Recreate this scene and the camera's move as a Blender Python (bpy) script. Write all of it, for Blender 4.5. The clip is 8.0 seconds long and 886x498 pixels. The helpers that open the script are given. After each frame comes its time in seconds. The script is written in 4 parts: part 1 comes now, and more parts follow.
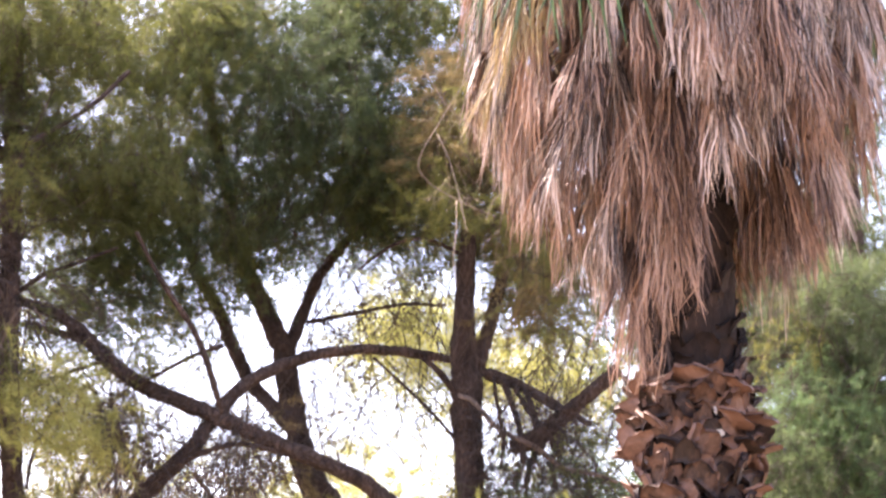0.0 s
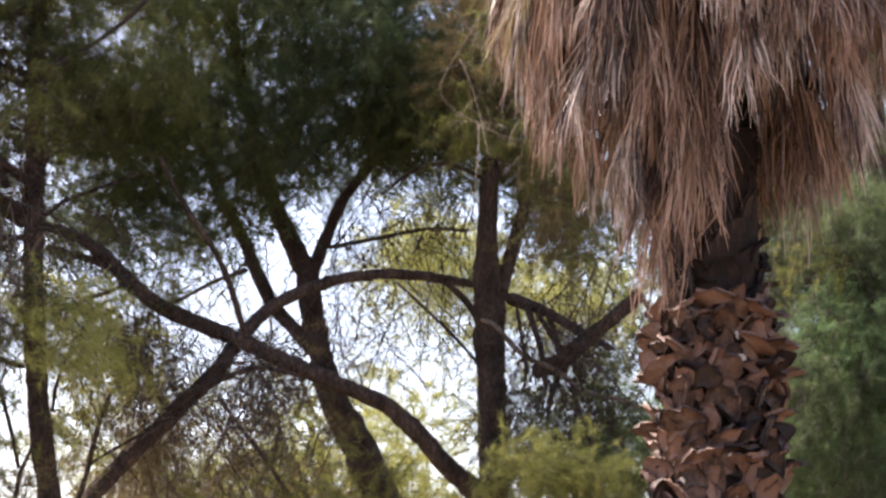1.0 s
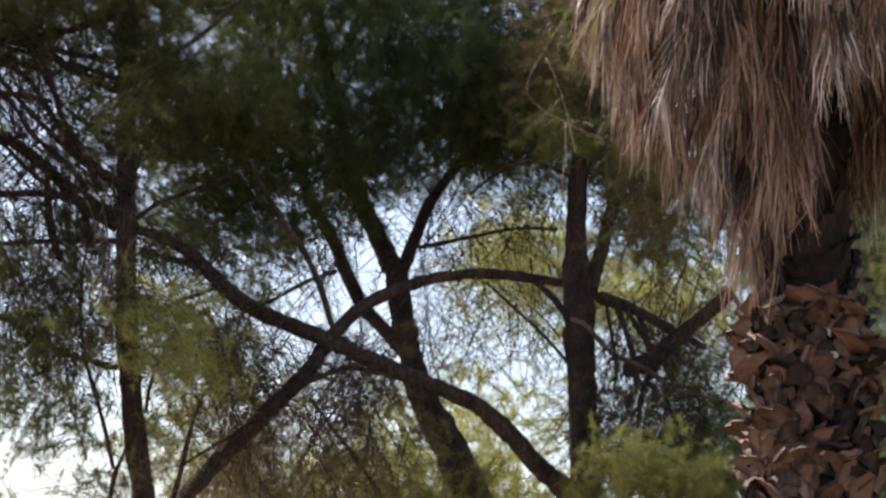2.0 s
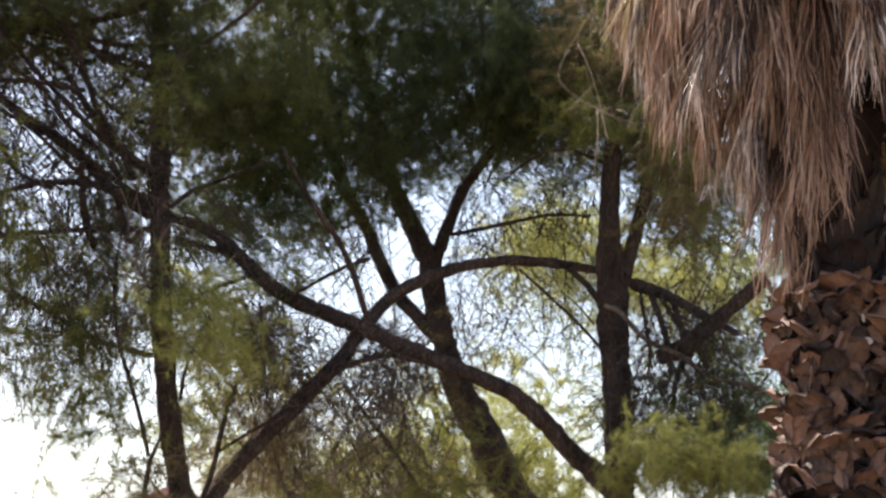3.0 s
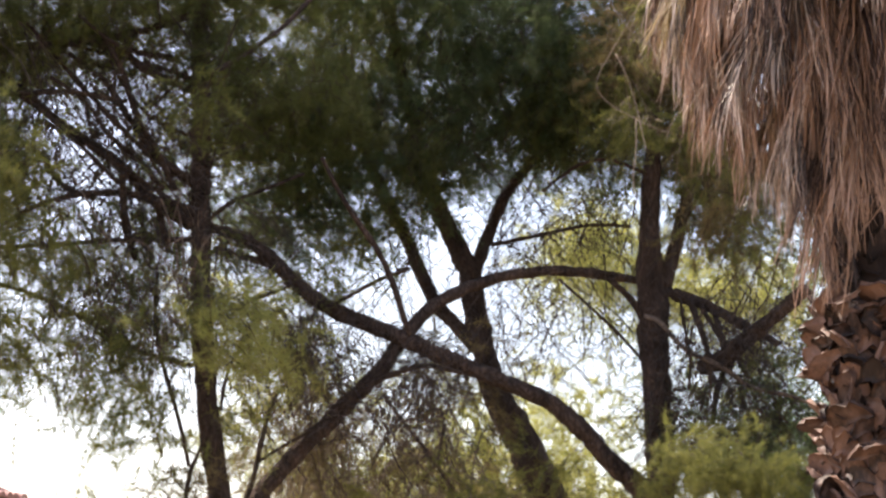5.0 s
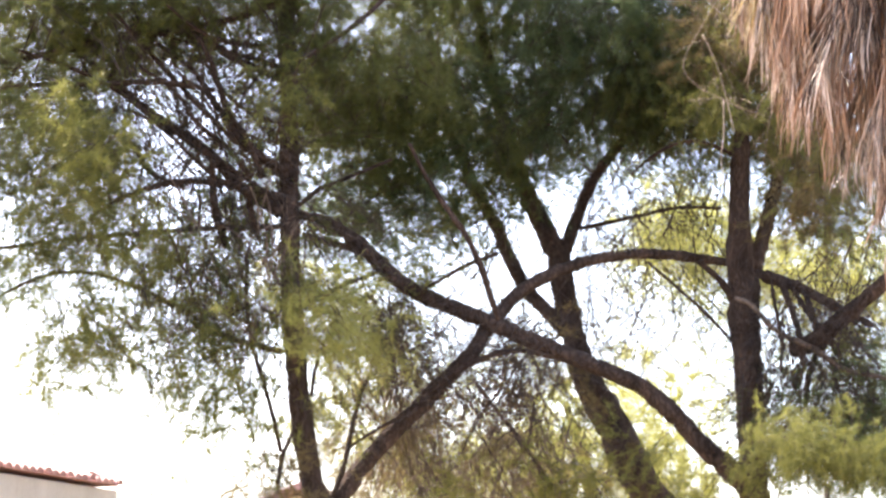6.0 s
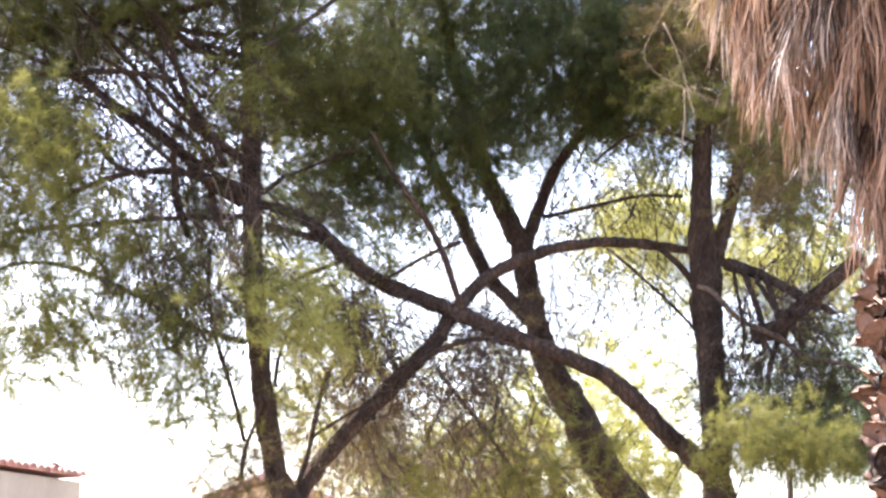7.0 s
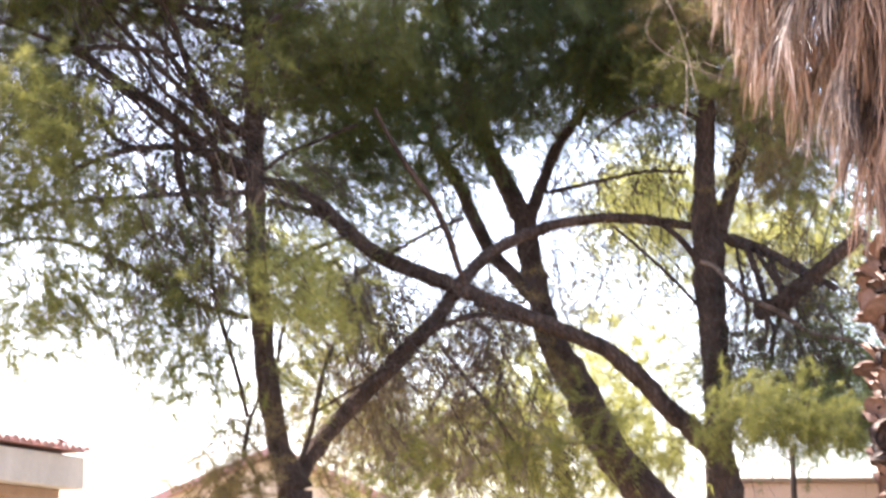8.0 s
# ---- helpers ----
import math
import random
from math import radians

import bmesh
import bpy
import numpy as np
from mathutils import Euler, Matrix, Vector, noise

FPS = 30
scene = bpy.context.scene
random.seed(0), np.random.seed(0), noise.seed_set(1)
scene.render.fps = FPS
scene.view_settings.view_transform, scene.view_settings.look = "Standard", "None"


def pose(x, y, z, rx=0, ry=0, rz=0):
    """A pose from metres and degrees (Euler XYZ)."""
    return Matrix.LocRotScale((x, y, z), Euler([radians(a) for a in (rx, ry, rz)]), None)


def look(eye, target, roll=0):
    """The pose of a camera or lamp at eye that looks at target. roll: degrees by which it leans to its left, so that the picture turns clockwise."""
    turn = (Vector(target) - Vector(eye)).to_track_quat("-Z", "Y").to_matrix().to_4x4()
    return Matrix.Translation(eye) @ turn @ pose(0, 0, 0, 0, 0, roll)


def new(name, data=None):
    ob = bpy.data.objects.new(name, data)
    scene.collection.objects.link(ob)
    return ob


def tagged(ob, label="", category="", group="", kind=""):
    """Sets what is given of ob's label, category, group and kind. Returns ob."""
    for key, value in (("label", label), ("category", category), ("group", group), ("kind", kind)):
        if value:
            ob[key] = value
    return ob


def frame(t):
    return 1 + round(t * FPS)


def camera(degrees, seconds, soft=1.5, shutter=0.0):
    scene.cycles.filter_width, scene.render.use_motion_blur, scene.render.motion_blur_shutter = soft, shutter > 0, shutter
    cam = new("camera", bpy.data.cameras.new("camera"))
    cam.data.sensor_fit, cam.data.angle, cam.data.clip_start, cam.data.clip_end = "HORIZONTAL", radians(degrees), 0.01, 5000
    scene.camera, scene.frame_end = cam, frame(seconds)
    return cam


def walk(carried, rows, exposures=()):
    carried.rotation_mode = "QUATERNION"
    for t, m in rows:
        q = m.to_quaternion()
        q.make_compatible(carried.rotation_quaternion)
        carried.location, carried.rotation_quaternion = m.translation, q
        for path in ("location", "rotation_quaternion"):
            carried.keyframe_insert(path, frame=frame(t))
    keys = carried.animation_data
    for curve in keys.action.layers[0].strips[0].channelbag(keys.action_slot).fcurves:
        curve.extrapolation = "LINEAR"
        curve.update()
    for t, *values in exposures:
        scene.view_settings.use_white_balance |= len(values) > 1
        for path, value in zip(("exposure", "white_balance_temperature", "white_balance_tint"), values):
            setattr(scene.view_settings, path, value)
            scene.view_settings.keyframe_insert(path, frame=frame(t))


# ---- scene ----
cam = camera(28.0, 8.0, soft=2.6, shutter=0.25)
# seconds, tilt up, turn to the left, lean, sideways drift of the eye
PATH = [
    (0.0, 15.52, -5.87, -0.25, 0.000),
    (0.2, 14.76, -5.62, -0.25, 0.002),
    (0.5, 13.96, -5.58, -0.25, 0.004),
    (1.0, 13.10, -5.07, -0.05, 0.008),
    (1.2, 12.88, -5.25, -0.02, 0.010),
    (1.5, 12.81, -3.74, 0.04, 0.012),
    (1.7, 12.94, -2.87, 0.05, 0.014),
    (2.8, 13.18, -1.20, 0.15, 0.022),
    (3.0, 12.67, -0.97, 0.13, 0.024),
    (3.5, 12.99, 0.01, 0.21, 0.028),
    (3.8, 12.99, 0.21, 0.21, 0.030),
    (4.0, 12.94, 0.24, 0.21, 0.032),
    (4.2, 13.06, 0.06, 0.27, 0.034),
    (5.3, 12.90, 0.55, 0.41, 0.042),
    (5.5, 12.83, 0.82, 0.38, 0.044),
    (5.8, 12.79, 2.61, 0.41, 0.046),
    (6.0, 12.48, 3.36, 0.42, 0.048),
    (6.2, 12.18, 3.59, 0.30, 0.050),
    (6.5, 13.15, 3.78, -0.20, 0.052),
    (6.8, 12.22, 2.25, -0.10, 0.054),
    (7.0, 12.13, 2.17, -0.06, 0.056),
    (7.5, 12.18, 1.43, -0.15, 0.060),
    (7.8, 12.19, 3.05, -0.12, 0.062),
    (8.0, 11.35, 2.30, -0.06, 0.064),
]
walk(cam, [(t, pose(x, 0, 1.6, 90 + up, 0, turn) @ pose(0, 0, 0, 0, 0, lean)) for t, up, turn, lean, x in PATH],
     exposures=[(0.0, 2.55, 7100, 29), (0.5, 1.8, 7050, 24), (1.0, 1.48, 6950, 20), (1.5, 0.98, 7000, 17), (1.7, 0.78, 6850, 14), (3.0, 1.22, 7050, 13), (3.5, 1.46, 7250, 17), (4.2, 1.38, 7250, 17), (5.5, 1.66, 7300, 17), (5.8, 2.18, 7150, 17), (6.0, 2.4, 7100, 17), (6.5, 2.46, 6950, 18), (7.0, 2.52, 6950, 19), (8.0, 2.46, 6900, 20)])

# ---- light ----
SUN_TURN, SUN_HIGH = -48, 56          # degrees: from straight ahead to the right (negative: left), and above the horizon
world = bpy.data.worlds.new("sky")
scene.world = world
world.use_nodes = True
wn = world.node_tree.nodes
sky = wn.new("ShaderNodeTexSky")
sky.sky_type, sky.sun_disc = "NISHITA", False
sky.sun_elevation, sky.sun_rotation = radians(SUN_HIGH), radians(SUN_TURN)
sky.dust_density, sky.air_density = 2.5, 1.0
wn["Background"].inputs["Strength"].default_value = 0.15
world.node_tree.links.new(sky.outputs[0], wn["Background"].inputs["Color"])
sun = new("sun", bpy.data.lights.new("sun", "SUN"))
sun.data.energy, sun.data.angle, sun.data.color = 4.5, radians(0.5), (1.0, 0.95, 0.86)
toward = Vector((math.sin(radians(SUN_TURN)) * math.cos(radians(SUN_HIGH)), math.cos(radians(SUN_TURN)) * math.cos(radians(SUN_HIGH)), math.sin(radians(SUN_HIGH))))
sun.matrix_world = look(toward * 60, (0, 0, 0))


# ---- materials ----
def material(name, low, high, scale=8.0, stretch=(1, 1, 1), rough=0.8, bump=0.3, fine=60.0, island=0.0, see=0.0, see_colour=None, per_object=0.0, ends=(0.42, 0.9)):
    """Two scales of noise between two colours, with relief; see: the share of light that passes through, as in leaves."""
    m = bpy.data.materials.new(name)
    m.use_nodes = True
    n, link = m.node_tree.nodes, m.node_tree.links.new
    bsdf = n["Principled BSDF"]
    out = n["Material Output"]
    bsdf.inputs["Roughness"].default_value = rough
    bsdf.inputs["Specular IOR Level"].default_value = 0.3
    tc, mp = n.new("ShaderNodeTexCoord"), n.new("ShaderNodeMapping")
    mp.inputs["Scale"].default_value = stretch
    link(tc.outputs["Object"], mp.inputs["Vector"])
    big, small = n.new("ShaderNodeTexNoise"), n.new("ShaderNodeTexNoise")
    big.inputs["Scale"].default_value, small.inputs["Scale"].default_value = scale, fine
    big.inputs["Detail"].default_value = 5
    for x in (big, small):
        link(mp.outputs[0], x.inputs["Vector"])
    add = n.new("ShaderNodeMath")
    add.operation = "MULTIPLY_ADD"
    add.inputs[1].default_value = 0.35
    link(small.outputs["Fac"], add.inputs[0])
    link(big.outputs["Fac"], add.inputs[2])
    value = add.outputs[0]
    for amount, kind in ((island, "island"), (per_object, "object")):
        if not amount:
            continue
        src = n.new("ShaderNodeNewGeometry").outputs["Random Per Island"] if kind == "island" else n.new("ShaderNodeObjectInfo").outputs["Random"]
        more = n.new("ShaderNodeMath")
        more.operation = "MULTIPLY_ADD"
        more.inputs[1].default_value = amount
        link(src, more.inputs[0])
        link(value, more.inputs[2])
        even = n.new("ShaderNodeMath")
        even.operation = "MULTIPLY"
        even.inputs[1].default_value = 1 / (1 + 0.75 * amount)
        link(more.outputs[0], even.inputs[0])
        value = even.outputs[0]
    ramp = n.new("ShaderNodeValToRGB")
    ramp.color_ramp.elements[0].position, ramp.color_ramp.elements[1].position = ends
    ramp.color_ramp.elements[0].color, ramp.color_ramp.elements[1].color = (*low, 1), (*high, 1)
    link(value, ramp.inputs[0])
    link(ramp.outputs[0], bsdf.inputs["Base Color"])
    if bump:
        bp = n.new("ShaderNodeBump")
        bp.inputs["Strength"].default_value, bp.inputs["Distance"].default_value = bump, 0.02
        link(add.outputs[0], bp.inputs["Height"])
        link(bp.outputs[0], bsdf.inputs["Normal"])
    if see:
        tr, mix = n.new("ShaderNodeBsdfTranslucent"), n.new("ShaderNodeMixShader")
        tint = n.new("ShaderNodeMixRGB")
        tint.blend_type, tint.inputs[0].default_value = "MIX", 0.6
        tint.inputs[2].default_value = (*(see_colour or high), 1)
        link(ramp.outputs[0], tint.inputs[1])
        link(tint.outputs[0], tr.inputs["Color"])
        mix.inputs[0].default_value = see
        link(bsdf.outputs[0], mix.inputs[1])
        link(tr.outputs[0], mix.inputs[2])
        link(mix.outputs[0], out.inputs["Surface"])
    return m


bark = material("pine_bark", (0.026, 0.018, 0.015), (0.12, 0.082, 0.066), 7, (1, 1, 0.45), 0.95, 0.8, 60)


def crack(m, scale, stretch, depth):
    """Dark fissures between plates, in colour and relief."""
    n, link = m.node_tree.nodes, m.node_tree.links.new
    bsdf = n["Principled BSDF"]
    tc, mp, vo, warp = n.new("ShaderNodeTexCoord"), n.new("ShaderNodeMapping"), n.new("ShaderNodeTexVoronoi"), n.new("ShaderNodeTexNoise")
    mp.inputs["Scale"].default_value = stretch
    vo.feature, vo.inputs["Scale"].default_value = "DISTANCE_TO_EDGE", scale
    warp.inputs["Scale"].default_value = 10
    mixv = n.new("ShaderNodeMixRGB")
    mixv.inputs[0].default_value = 0.12
    link(tc.outputs["Object"], mp.inputs["Vector"])
    link(mp.outputs[0], mixv.inputs[1])
    link(warp.outputs["Color"], mixv.inputs[2])
    link(mixv.outputs[0], vo.inputs["Vector"])
    ramp = n.new("ShaderNodeValToRGB")
    ramp.color_ramp.elements[0].position, ramp.color_ramp.elements[1].position = 0.02, 0.22
    ramp.color_ramp.elements[0].color = (0.6, 0.57, 0.55, 1)
    link(vo.outputs["Distance"], ramp.inputs[0])
    mul = n.new("ShaderNodeMixRGB")
    mul.blend_type, mul.inputs[0].default_value = "MULTIPLY", 1.0
    old = bsdf.inputs["Base Color"].links[0].from_socket
    link(old, mul.inputs[1])
    link(ramp.outputs[0], mul.inputs[2])
    link(mul.outputs[0], bsdf.inputs["Base Color"])
    bp = n.new("ShaderNodeBump")
    bp.inputs["Strength"].default_value, bp.inputs["Distance"].default_value = 1.0, depth
    link(ramp.outputs[0], bp.inputs["Height"])
    link(bsdf.inputs["Normal"].links[0].from_socket, bp.inputs["Normal"])
    link(bp.outputs[0], bsdf.inputs["Normal"])


crack(bark, 26, (1, 1, 0.45), 0.02)
twig_bark = material("twig_bark", (0.024, 0.018, 0.016), (0.085, 0.062, 0.052), 12, rough=0.9, bump=0.2)
dry_twig = material("dry_twig", (0.075, 0.055, 0.044), (0.22, 0.165, 0.13), 12, rough=0.9, bump=0.2)
needle_dark = material("needles", (0.035, 0.045, 0.016), (0.11, 0.125, 0.042), 1.5, rough=0.5, bump=0, fine=9, island=0.25, see=0.45, see_colour=(0.25, 0.28, 0.075))
# the same needles lightened, so sunlight on the tufts is in the colour
needle_light = material("lightened_needles", (0.06, 0.075, 0.02), (0.17, 0.18, 0.05), 2, rough=0.5, bump=0, fine=9, island=0.3, see=0.5, see_colour=(0.36, 0.36, 0.1))
# brightest needle copy: the sunlight is put into its colour
needle_painted_sun = material("painted_sun_needles", (0.11, 0.125, 0.035), (0.27, 0.275, 0.085), 1.2, rough=0.5, bump=0, fine=7, island=0.3, see=0.6, see_colour=(0.55, 0.56, 0.18))
needle_teal = material("bluish_needles", (0.026, 0.045, 0.02), (0.085, 0.12, 0.055), 1.2, rough=0.5, bump=0, fine=7, island=0.3, see=0.45, see_colour=(0.19, 0.25, 0.1))
# greener needle_teal, brightened in colour to offset shade from the trees leftward
needle_teal_lit = material("lit_bluish_needles", (0.045, 0.085, 0.036), (0.13, 0.21, 0.092), 1.4, rough=0.5, bump=0, fine=7, island=0.3, see=0.5, see_colour=(0.24, 0.38, 0.16))
needle_dry = material("dry_needles", (0.075, 0.062, 0.032), (0.21, 0.165, 0.08), 2, rough=0.7, bump=0, fine=9, island=0.4, see=0.35, see_colour=(0.26, 0.2, 0.07))
# old fronds are browner; shade low in the skirt also darkens this colour
straw = material("dead_frond", (0.02, 0.01, 0.008), (0.42, 0.27, 0.195), 5, (1, 1, 0.2), 0.42, 0.15, 50, island=0.9, see=0.14, see_colour=(0.4, 0.22, 0.12), per_object=0.4, ends=(0.52, 0.84))
straw_grey = material("weathered_frond", (0.03, 0.022, 0.019), (0.7, 0.57, 0.5), 5, (1, 1, 0.2), 0.4, 0.15, 50, island=0.9, see=0.12, see_colour=(0.42, 0.32, 0.24), per_object=0.4, ends=(0.52, 0.84))
# yellow of sun-struck fronds, with the light put into the colour
straw_lit = material("lit_straw_frond", (0.13, 0.09, 0.045), (0.5, 0.4, 0.23), 5, (1, 1, 0.2), 0.5, 0.15, 50, island=0.35, see=0.3, see_colour=(0.5, 0.36, 0.13))
frond_green = material("live_frond", (0.03, 0.07, 0.035), (0.08, 0.15, 0.07), 4, (1, 1, 0.2), 0.45, 0.1, 40, island=0.3, see=0.3, see_colour=(0.15, 0.25, 0.08))
boot_skin = material("palm_boot", (0.018, 0.01, 0.008), (0.16, 0.09, 0.067), 14, (1, 1, 0.5), 0.6, 0.6, 60, per_object=0.9, ends=(0.5, 0.86))
torn_fibre = material("torn_fibre", (0.35, 0.31, 0.28), (0.66, 0.62, 0.58), 20, rough=0.7, bump=0.2)
# shade under the frond skirt is put into this near-black trunk colour
shaded_core = material("shaded_palm_fibre", (0.007, 0.005, 0.005), (0.03, 0.019, 0.016), 16, (1, 1, 0.4), 0.95, 0.8, 80)
dry_stalk = material("dry_stalk", (0.1, 0.075, 0.055), (0.26, 0.2, 0.155), 12, rough=0.7, bump=0.2)
earth = material("dry_earth", (0.14, 0.1, 0.065), (0.3, 0.23, 0.15), 0.6, rough=0.95, bump=0.5, fine=12)
plaster = material("cream_plaster", (0.55, 0.46, 0.36), (0.72, 0.63, 0.5), 1.3, rough=0.9, bump=0.15, fine=40)
fascia_paint = material("grey_concrete", (0.42, 0.42, 0.4), (0.62, 0.62, 0.6), 2.2, (1, 1, 0.4), 0.85, 0.2, 40)
pink_plaster = material("pink_plaster", (0.5, 0.36, 0.29), (0.66, 0.5, 0.42), 1.3, rough=0.9, bump=0.15, fine=40)
tile_clay = material("clay_tile", (0.3, 0.16, 0.145), (0.5, 0.31, 0.29), 4, rough=0.8, bump=0.3, fine=40, per_object=0.3)
soffit_paint = material("brown_soffit", (0.24, 0.17, 0.13), (0.36, 0.27, 0.21), 3, rough=0.8, bump=0.2)
dark_glass = bpy.data.materials.new("window_glass")
dark_glass.use_nodes = True
dark_glass.node_tree.nodes["Principled BSDF"].inputs["Base Color"].default_value = (0.02, 0.025, 0.03, 1)
dark_glass.node_tree.nodes["Principled BSDF"].inputs["Roughness"].default_value = 0.05


# ---- builders ----
def thing(name, base, label, category, group=""):
    ob = new(name)
    ob.location = base
    return tagged(ob, label, category, group)


def mesh_of(name, verts, faces, mat, smooth=False):
    me = bpy.data.meshes.new(name)
    me.from_pydata([tuple(map(float, v)) for v in verts], [], [tuple(map(int, f)) for f in faces])
    me.materials.append(mat)
    if smooth:
        me.polygons.foreach_set("use_smooth", [True] * len(me.polygons))
    me.update()
    return me


def big_mesh(name, verts, tris, mat):
    """A mesh of many loose triangles, straight from arrays."""
    me = bpy.data.meshes.new(name)
    me.vertices.add(len(verts))
    me.vertices.foreach_set("co", np.asarray(verts, dtype=np.float32).ravel())
    me.loops.add(tris.size)
    me.loops.foreach_set("vertex_index", tris.astype(np.int32).ravel())
    me.polygons.add(len(tris))
    me.polygons.foreach_set("loop_start", np.arange(0, tris.size, 3, dtype=np.int32))
    me.materials.append(mat)
    me.update(calc_edges=True)
    return me


def part(name, me, parent, label=""):
    """One mesh object under a thing or a part; its vertices are in the parent's frame."""
    ob = new(name, me)
    ob.parent = parent
    return tagged(ob, label)


def smooth_path(points, per=5):
    p = np.array(points, dtype=float)
    q = np.vstack([2 * p[0] - p[1], p, 2 * p[-1] - p[-2]])
    out = []
    for i in range(1, len(q) - 2):
        for s in np.arange(per) / per:
            a, b, c, d = q[i - 1:i + 3]
            out.append(0.5 * (2 * b + (c - a) * s + (2 * a - 5 * b + 4 * c - d) * s * s + (3 * b - a - 3 * c + d) * s ** 3))
    out.append(p[-1])
    return np.array(out)


def tube(points, sides=10, rough=0.1, per=5, seed=0):
    """Vertices and faces of a knobbly tapered tube along (x, y, z, radius) points."""
    path = smooth_path(points, per)
    rng = np.random.RandomState(seed)
    verts, faces = [], []
    for i, (x, y, z, r) in enumerate(path):
        d = path[min(i + 1, len(path) - 1), :3] - path[max(i - 1, 0), :3]
        d = Vector(d).normalized()
        u = d.orthogonal().normalized() if abs(d.y) > 0.9 else d.cross(Vector((0, 1, 0))).normalized()
        v = d.cross(u)
        for k in range(sides):
            a = 2 * math.pi * k / sides
            c = Vector((x, y, z)) + (u * math.cos(a) + v * math.sin(a)) * max(r, 0.0015)
            lump = 1 + rough * (noise.noise(c * 9) + 0.7 * noise.noise(c * 28)) + rough * 0.3 * (rng.rand() - 0.5)
            verts.append(Vector((x, y, z)) + (u * math.cos(a) + v * math.sin(a)) * max(r, 0.0015) * lump)
    n = len(path)
    for i in range(n - 1):
        for k in range(sides):
            faces.append((i * sides + k, i * sides + (k + 1) % sides, (i + 1) * sides + (k + 1) % sides, (i + 1) * sides + k))
    faces.append(tuple(range(sides))[::-1])
    faces.append(tuple((n - 1) * sides + k for k in range(sides)))
    return verts, faces


def limb(parent, name, points, label="", mat=None):
    base = np.array((*parent.location, 0))
    widest = max(p[3] for p in points)
    verts, faces = tube([np.array(p) - base for p in points], 14 if widest > 0.06 else 8, 0.22 if widest > 0.06 else 0.16, 7 if widest > 0.06 else 5, len(points))
    return part(name, mesh_of(name, verts, faces, mat or bark, True), parent, label)


FOLIAGE_SEED = [11]


def foliage(parent, lumps, mat, size=1.0, droop=0.3, needles=12, tufts=6):
    """Needle sprays on thin twigs, gathered in uneven lumps: (x, y, z, half sizes, number of sprays)."""
    FOLIAGE_SEED[0] += 1
    rng = np.random.RandomState(FOLIAGE_SEED[0])
    base = np.array(parent.location)
    start, way, length = [], [], []
    for x, y, z, rx, ry, rz, count in lumps:
        # sub-clusters give the lump an uneven outline and gaps
        groups = max(4, count // 9)
        g = rng.normal(size=(groups, 3))
        g *= (rng.rand(groups, 1) ** 0.4) / np.linalg.norm(g, axis=1, keepdims=True)
        pick = rng.randint(groups, size=count)
        p = g[pick] * (rx, ry, rz) + (x, y, z) + rng.normal(size=(count, 3)) * 0.13 * size
        lean = rng.normal(size=(groups, 3)) * 0.8
        d = lean[pick] + rng.normal(size=(count, 3)) * 0.55 + (0, 0, -droop)
        start.append(p)
        way.append(d / np.linalg.norm(d, axis=1, keepdims=True))
        length.append((0.16 + 0.22 * rng.rand(count)) * size)
    start, way, length = np.vstack(start), np.vstack(way), np.concatenate(length)
    n = len(start)
    # twigs: slim three-sided spikes that bend down a little
    sag = np.array((0, 0, -1.0))
    ends = start + way * length[:, None] + sag * 0.18 * length[:, None]
    side = np.cross(way, rng.normal(size=(n, 3)))
    side /= np.linalg.norm(side, axis=1, keepdims=True)
    up = np.cross(way, side)
    r = 0.0035 * size
    tv = np.stack([start + side * r, start - side * r * 0.5 + up * r * 0.87, start - side * r * 0.5 - up * r * 0.87, ends], 1).reshape(-1, 3) - base
    tf = (np.array([[0, 1, 3], [1, 2, 3], [2, 0, 3]])[None] + 4 * np.arange(n)[:, None, None]).reshape(-1, 3)
    part("twig_web", big_mesh("twig_web", tv, tf, twig_bark), parent)["kind"] = "stuff"
    # needles: tufts along the outer part of every twig
    s = (0.25 + 0.8 * (np.arange(tufts) + 0.5) / tufts)[None, :, None]
    root = start[:, None] + way[:, None] * length[:, None, None] * s + sag * 0.18 * length[:, None, None] * s ** 2
    root = np.repeat(root.reshape(-1, 3), needles, 0)
    axis = np.repeat(np.repeat(way, tufts, 0), needles, 0)
    m = len(root)
    d = axis * 0.7 + rng.normal(size=(m, 3)) * 0.72 + (0, 0, -0.12)
    d /= np.linalg.norm(d, axis=1, keepdims=True)
    ln = (0.06 + 0.05 * rng.rand(m, 1)) * size
    w = np.cross(d, rng.normal(size=(m, 3)))
    w *= 0.0021 * size / np.linalg.norm(w, axis=1, keepdims=True)
    nv = np.stack([root - w, root + w, root + d * ln], 1).reshape(-1, 3) - base
    ob = part("crown", big_mesh("needles", nv, np.arange(3 * m).reshape(-1, 3), mat), parent)
    ob["kind"] = "stuff"
    return ob


